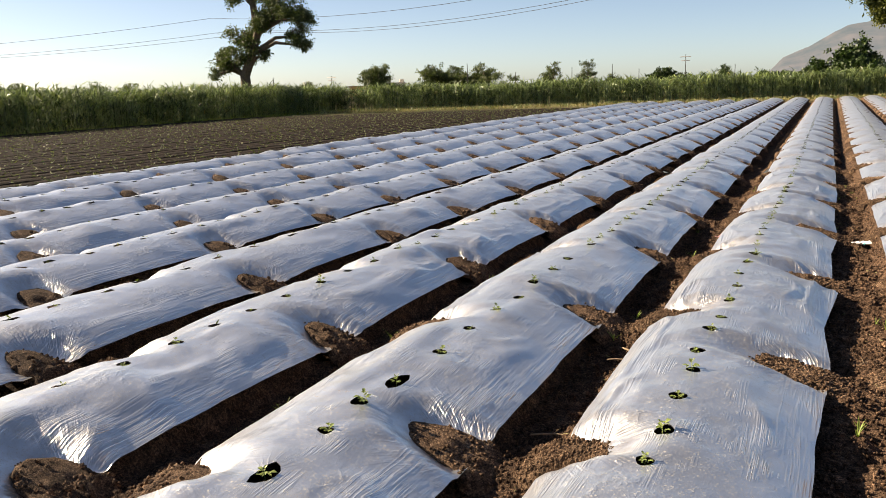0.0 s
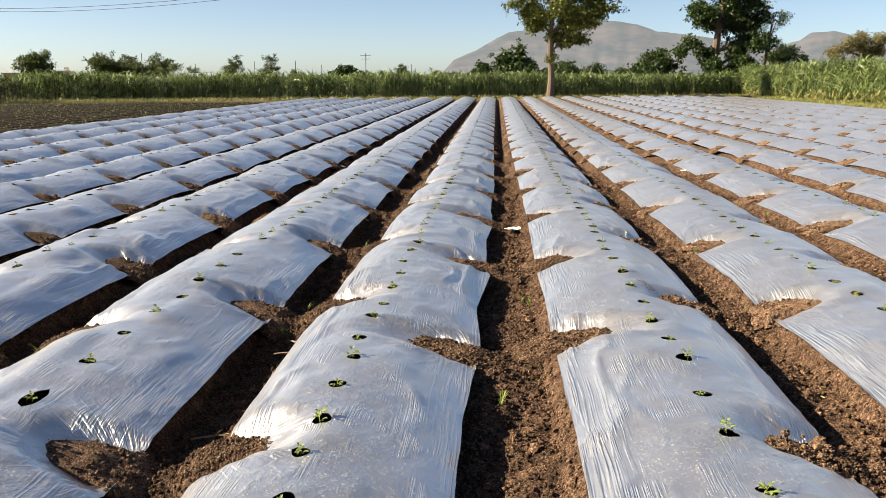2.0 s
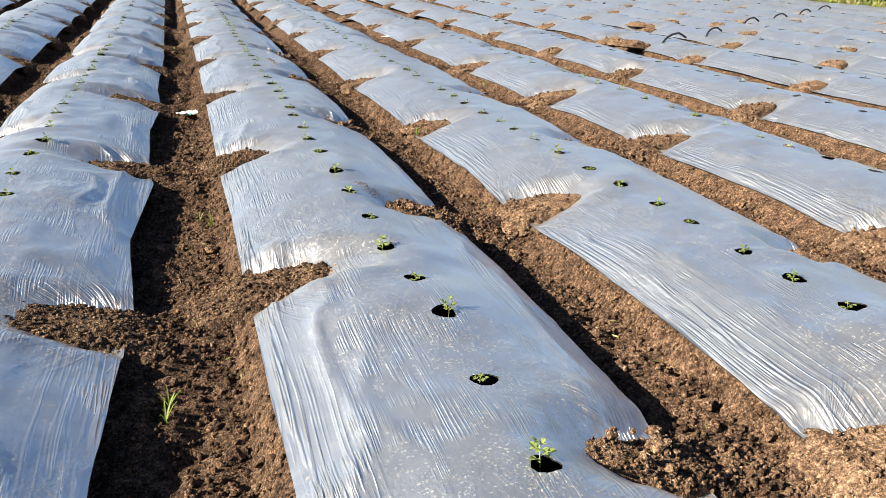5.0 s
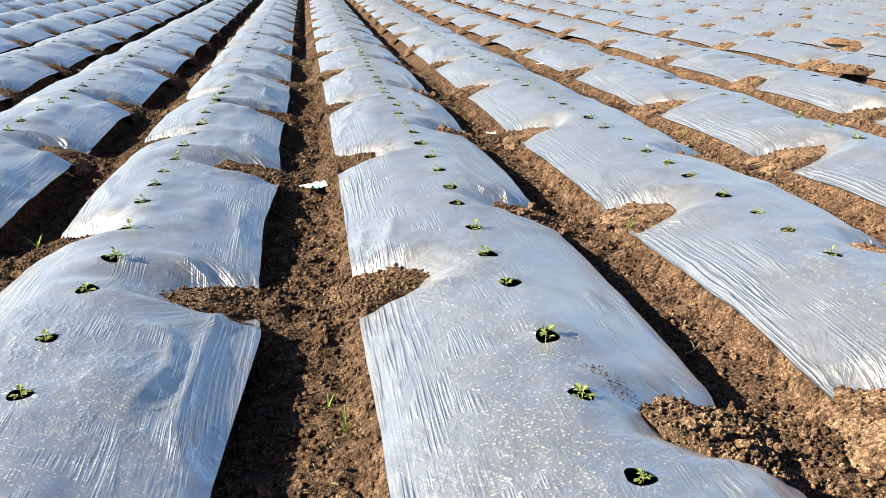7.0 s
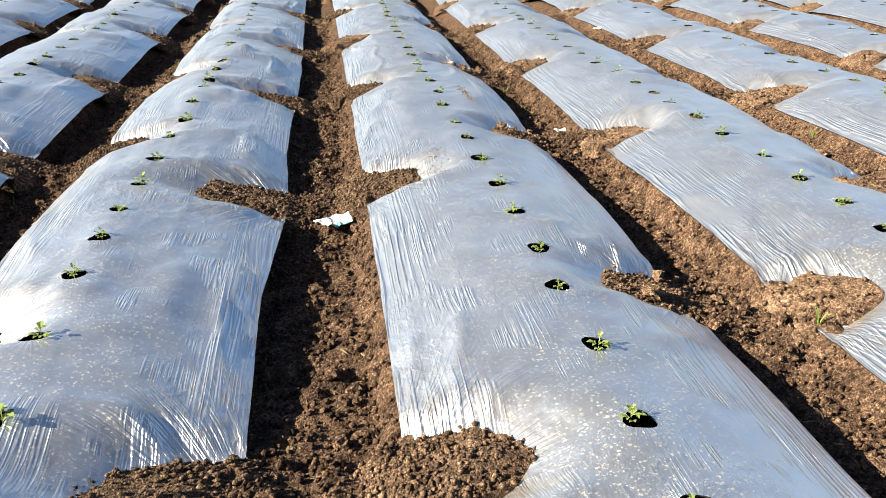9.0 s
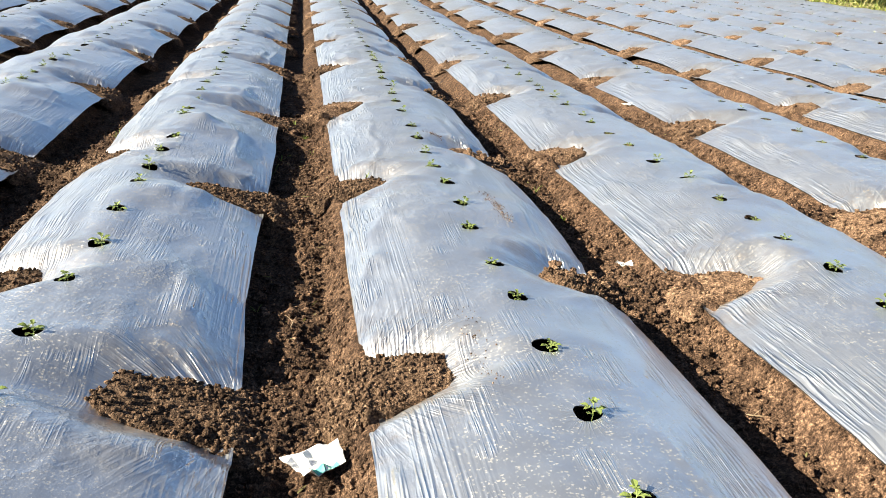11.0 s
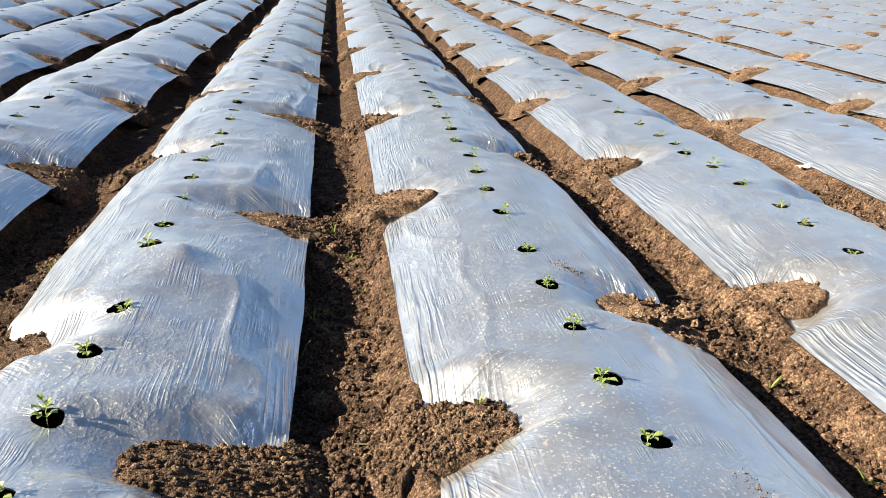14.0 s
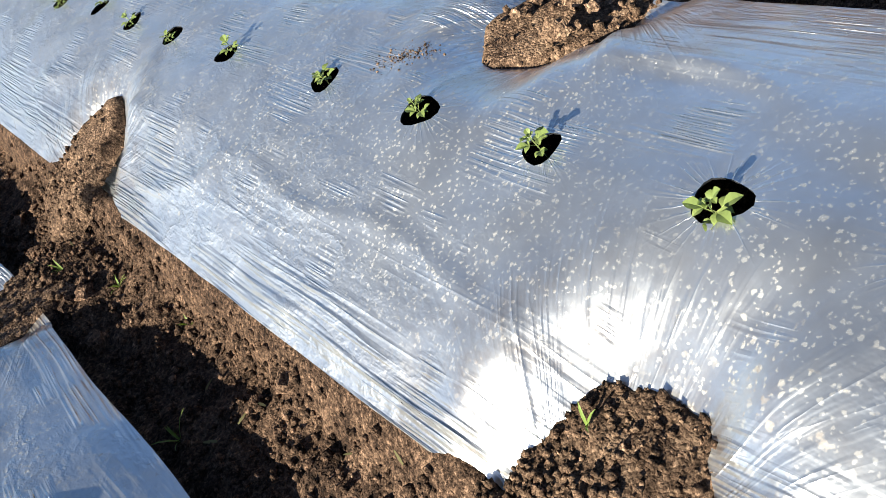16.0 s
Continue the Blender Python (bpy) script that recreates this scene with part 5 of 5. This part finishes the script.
def house(az, dist):
    ob = new("house")
    x, y = polar(az, dist)
    ob.matrix_world = pose(x, y, 0, 0, 0, -az) @ Matrix.Diagonal((0.85, 0.85, 0.76, 1))
    boxes("wall", [(-1.2, 2.6, 0, 5, 0, 3.1)], M_PLASTER, ob, "pale plastered wall")
    boxes("parapet", [(-1.3, 2.7, -0.1, 0.15, 3.1, 3.45), (1.5, 2.4, 0.5, 1.6, 3.1, 4.1)], M_PLASTER, ob, "pale parapet and stair head")
    boxes("wall", [(-2.6, -1.2, -0.5, 4, 0, 2.3)], M_ORANGE, ob, "ochre annex wall")
    boxes("roof", [(-9.0, -1.2, -0.8, 5, 2.75, 2.95)], M_TILE, ob, "long brown roof")
    boxes("wall", [(-8.8, -2.6, 0.2, 4.5, 0, 2.75)], M_ORANGE, ob, "ochre wall")
    for wx in (0.0, 1.6):
        boxes("window", [(wx - 0.35, wx + 0.35, -0.04, 0.05, 1.5, 2.5)], M_DARK, ob, "dark window opening")
    return tagged(ob, "pale plastered farmhouse with a flat roof far off", "house")


def shed(az, dist):
    ob = new("shed")
    x, y = polar(az, dist)
    ob.matrix_world = pose(x, y, 0, 0, 0, -az) @ Matrix.Diagonal((0.85, 0.85, 0.76, 1))
    bm = bmesh.new()
    v = [bm.verts.new(p) for p in ((-3.6, -2, 2.15), (3.0, -2, 2.25), (2.2, 2, 2.95), (-2.6, 2, 2.85), (-3.6, -2, 2.08), (3.0, -2, 2.18), (2.2, 2, 2.88), (-2.6, 2, 2.78))]
    for f in ((0, 1, 2, 3), (7, 6, 5, 4), (0, 4, 5, 1), (1, 5, 6, 2), (2, 6, 7, 3), (3, 7, 4, 0)):
        bm.faces.new([v[i] for i in f])
    part("roof", bm, M_SHEET, ob, "blue-grey corrugated roof")
    boxes("wall", [(-3.0, 2.4, -1.6, 1.8, 0, 2.1)], M_TILE, ob, "brown wall")
    return tagged(ob, "low farm shed with a blue-grey sheet roof", "shed")


house(-28.4, 150)
shed(-19.8, 145)


# ---- small things in the field ----
M_HOSE = plain("black_hose", (0.02, 0.02, 0.021), 0.45)
M_PAPER = plain("white_paper", (0.80, 0.80, 0.78), 0.7, 0.0, 0.05)
M_TEAL = plain("teal_print", (0.10, 0.42, 0.36), 0.6)
M_PINK = plain("pink_plastic", (0.62, 0.36, 0.36), 0.45)


def hose(x, y, turn, size):
    """A loop of drip hose that comes out of the film and dives into the soil."""
    size *= 0.6
    ob = new("drip_hose")
    ob.matrix_world = pose(x, y, 0, 0, 0, turn)
    bm = bmesh.new()
    pts = [Vector((size * (-0.42 + 0.95 * t), 0.05 * math.sin(4 * t), 0.03 + 0.40 * size * math.sin(min(1.0, t * 1.25) * math.pi / 2) ** 0.9 - 0.10 * size * max(0.0, t - 0.8) * 5)) for t in [k / 14 for k in range(15)]]
    tube(bm, pts, [0.015] * 15, 8)
    part("tube", bm, M_HOSE, ob)
    bm = bmesh.new()
    tube(bm, [Vector((-0.42 * size, 0, -0.03)), Vector((-0.42 * size, 0, 0.06))], [0.022, 0.022], 8)
    part("fitting", bm, M_HOSE, ob)
    return tagged(ob, "black drip irrigation hose looping out of the soil", "drip hose", "drip hoses across the beds")


for x, y, turn, size in ((6.72, 12.0, 25, 1.0), (8.08, 13.05, 35, 0.9), (9.85, 14.6, 30, 1.0), (11.45, 15.9, 25, 0.9), (13.02, 17.1, 30, 0.9), (14.5, 18.3, 20, 0.9)):
    hose(x, y, turn, size)


def scrap(name, x, y, z, w, d, turn, material, label, stripe=None, seed=0):
    """A crumpled bit of litter: a creased sheet with some thickness."""
    r = random.Random(seed)
    n = 7
    bm = bmesh.new()
    top = [[None] * n for _ in range(n)]
    low = [[None] * n for _ in range(n)]
    for i in range(n):
        for j in range(n):
            u, v = i / (n - 1) - 0.5, j / (n - 1) - 0.5
            h = 0.022 * noise.noise(Vector((u * 4 + seed, v * 4, 0))) + 0.02 * abs(u + v * 0.4) + 0.018
            px, py = u * w * (1 + 0.3 * v) + r.uniform(-0.003, 0.003), v * d * (1 - 0.2 * u) + r.uniform(-0.003, 0.003)
            top[i][j], low[i][j] = bm.verts.new((px, py, h)), bm.verts.new((px, py, h - 0.002))
    for i in range(n - 1):
        for j in range(n - 1):
            bm.faces.new((top[i][j], top[i + 1][j], top[i + 1][j + 1], top[i][j + 1]))
            bm.faces.new((low[i][j + 1], low[i + 1][j + 1], low[i + 1][j], low[i][j]))
    me = bpy.data.meshes.new(name)
    bm.to_mesh(me)
    bm.free()
    me.materials.append(material)
    ob = new(name, me)
    ob.matrix_world = pose(x, y, z, r.uniform(-8, 8), r.uniform(-8, 8), turn)
    if stripe:
        bm = bmesh.new()
        rows = [[bm.verts.new(me.vertices[2 * (i * n + j)].co + Vector((0, 0, 0.0012))) for j in (0, 1)] for i in range(1, n - 1)]
        for p, q in zip(rows, rows[1:]):
            bm.faces.new((p[0], q[0], q[1], p[1]))
        part("printed_edge", bm, stripe, ob, "teal printed edge")
    return tagged(ob, label, "litter")


scrap("paper_scrap", 0.295, 8.64, float(ground_at(0.295, 8.64)) + 0.014, 0.15, 0.11, 25, M_PAPER, "crumpled white paper scrap lying in the furrow", M_TEAL, 1)
scrap("plastic_scrap", 1.735, 10.15, float(ground_at(1.735, 10.15)), 0.07, 0.04, 10, M_PAPER, "small white plastic scrap on the soil", None, 2)
scrap("plastic_wrapper", -1.02, 8.9, float(ground_at(-1.02, 8.9)), 0.10, 0.06, 60, M_PINK, "faded pink plastic wrapper beside the film", None, 3)
scrap("plastic_scrap", 3.18, 14.0, float(ground_at(3.18, 14.0)), 0.09, 0.05, 0, M_PAPER, "small white plastic scrap on the soil", None, 4)


def smear(points, number, wide, seed):
    """Dried soil trailed over the film: flat crumbs along a line."""
    g = np.random.default_rng(seed)
    pts = np.array(points)
    t = g.random(number) * (len(pts) - 1)
    x = np.interp(t, range(len(pts)), pts[:, 0]) + g.normal(0, wide, number)
    y = np.interp(t, range(len(pts)), pts[:, 1]) + g.normal(0, wide, number)
    size = 0.0012 + 0.0030 * g.random(number) ** 3
    z = np.array([film_height(1, np.full((1, 1), (a - float(centre(1, b))) / half(1)), np.array([b]), 1.0)[0, 0] for a, b in zip(x, y)])
    return np.c_[x, y, z, size]


spilled = [smear([(1.15, 10.66), (1.155, 10.5), (1.17, 10.4), (1.165, 10.3), (1.18, 10.2)], 420, 0.014, 1),
           smear([(1.09, 5.68), (1.14, 5.60), (1.17, 5.55)], 240, 0.022, 2),
           smear([(1.06, 12.06), (1.09, 11.99), (1.13, 11.94)], 220, 0.020, 3),
           smear([(0.78, 9.30), (0.80, 9.05), (0.79, 8.75)], 90, 0.025, 4)]
spilled = np.concatenate(spilled)
w, q = crumb_cloud(spilled[:, :3], spilled[:, 3], np.random.default_rng(9))
tagged(new("spilled_soil", grid_mesh("spilled_soil", w, q, [M_MOUND])), "trails of dried soil crumbs spilled on the film", "soil crumbs", kind="stuff")


def tuft(x, y, z, number, length, material, label, seed):
    r = random.Random(seed)
    root = new("grass_tuft")
    root.location = (x, y, float(ground_at(x, y)) - 0.004 if z < 0.05 else z)
    for k in range(number):
        a = r.uniform(0, 6.3)
        way = Vector((math.cos(a), math.sin(a), r.uniform(1.0, 3.0))).normalized()
        size = length * r.uniform(0.6, 1.2)
        side = way.cross(Vector((0, 0, 1))).normalized()
        pts = [way * size * t + Vector((0, 0, -size * 0.35 * t * t)) for t in (0, 0.3, 0.65, 1.0)]
        bm = bmesh.new()
        strip(bm, pts, [0.0022, 0.0028, 0.002, 0.0002], side)
        part("blade", bm, material, root)
    return tagged(root, label, "grass tuft")


for k, (x, y, z, number, length) in enumerate(((0.35, 5.80, 0.02, 9, 0.12), (0.14, 3.92, 0.02, 6, 0.13), (0.08, 11.72, 0.02, 5, 0.12), (1.86, 7.36, 0.04, 5, 0.12), (3.22, 9.75, 0.03, 8, 0.13), (1.64, 11.41, 0.02, 6, 0.08), (1.66, 10.89, 0.02, 5, 0.08), (-0.97, 12.52, 0.03, 7, 0.12),
                                               (0.12, 12.05, 0.02, 5, 0.11), (0.27, 12.72, 0.02, 6, 0.08), (0.20, 12.95, 0.02, 4, 0.06), (0.32, 12.35, 0.02, 4, 0.05), (0.15, 4.02, 0.02, 5, 0.10), (0.30, 6.0, 0.02, 4, 0.08), (0.60, 11.12, 0.105, 4, 0.06), (-2.45, 3.15, 0.03, 9, 0.14), (-1.25, 5.1, 0.03, 8, 0.12), (-2.62, 6.4, 0.03, 9, 0.13), (-2.55, 5.18, 0.03, 8, 0.12), (-2.60, 4.61, 0.03, 8, 0.14), (-1.22, 5.64, 0.03, 6, 0.10), (-1.15, 7.9, 0.03, 7, 0.12), (-1.30, 9.3, 0.03, 6, 0.12), (0.08, 9.75, 0.02, 4, 0.07))):
    tuft(x, y, z, number, length, M_GRASS, "small tuft of yellow-green grass growing in the furrow", k)


M_TWIG = plain("dry_twig", (0.23, 0.165, 0.105), 0.85, 0.0, 0.35, 60.0)


def twig(x, y, turn, length, thick, seed):
    """A dry stalk lying in the furrow, bent, with one stub of a side shoot."""
    r = random.Random(seed)
    root = new("dry_twig")
    root.matrix_world = pose(x, y, float(ground_at(x, y)) + 0.014, 0, r.uniform(-4, 4), turn)
    pts = [Vector((length * (t - 0.5), r.uniform(-0.006, 0.006), r.uniform(0, 0.006))) for t in (0, 0.25, 0.5, 0.75, 1.0)]
    bm = bmesh.new()
    tube(bm, pts, [thick, thick * 0.95, thick * 0.85, thick * 0.7, thick * 0.45], 6)
    part("stalk", bm, M_TWIG, root)
    bm = bmesh.new()
    tube(bm, [pts[2], pts[2] + Vector((0.02, 0.018, 0.010)), pts[2] + Vector((0.035, 0.034, 0.012))], [thick * 0.5, thick * 0.4, thick * 0.2], 5)
    part("side_shoot", bm, M_TWIG, root)
    return tagged(root, "dry brown plant stalk lying on the furrow soil", "twig", "dry stalks in the furrows")


for k, (x, y, turn, length, thick) in enumerate(((-1.10, 4.92, -35, 0.20, 0.006), (-1.05, 4.45, 10, 0.17, 0.005), (-1.18, 3.55, 20, 0.22, 0.005), (0.20, 5.02, 60, 0.10, 0.003), (1.66, 6.15, 40, 0.12, 0.003), (1.72, 8.9, -20, 0.11, 0.003), (-1.05, 10.2, 25, 0.15, 0.004), (0.22, 9.55, 80, 0.09, 0.003), (1.63, 12.2, 15, 0.12, 0.003))):
    twig(x, y, turn, length, thick, 40 + k)

r = random.Random(17)
bits = []
for _ in range(420):
    y = r.uniform(1.9, 13.5)
    x = furrow_spot(r, y)
    if LEFT < x < RIGHT and all(abs(x - float(centre(b, y))) > half(b) + 0.02 for b in (-3, -2, -1, 1, 2, 3)):
        bits.append((x, y, float(ground_at(x, y)) + 0.009))
bits = np.array(bits)
g = np.random.default_rng(18)
a = g.uniform(0, 6.3, len(bits))
v, q = leaf_cloud(bits, np.c_[np.cos(a), np.sin(a), g.uniform(-0.05, 0.25, len(bits))], g.uniform(0.012, 0.045, len(bits)), g.uniform(0.0012, 0.0045, len(bits)), g.uniform(0, 0.2, len(bits)), wt=(0.5, 1.0, 0.4))
tagged(new("straw_bits", grid_mesh("straw_bits", v, q, [M_STRAW])), "small bits of pale straw and dry leaf strewn on the furrow soil", "straw", kind="stuff")
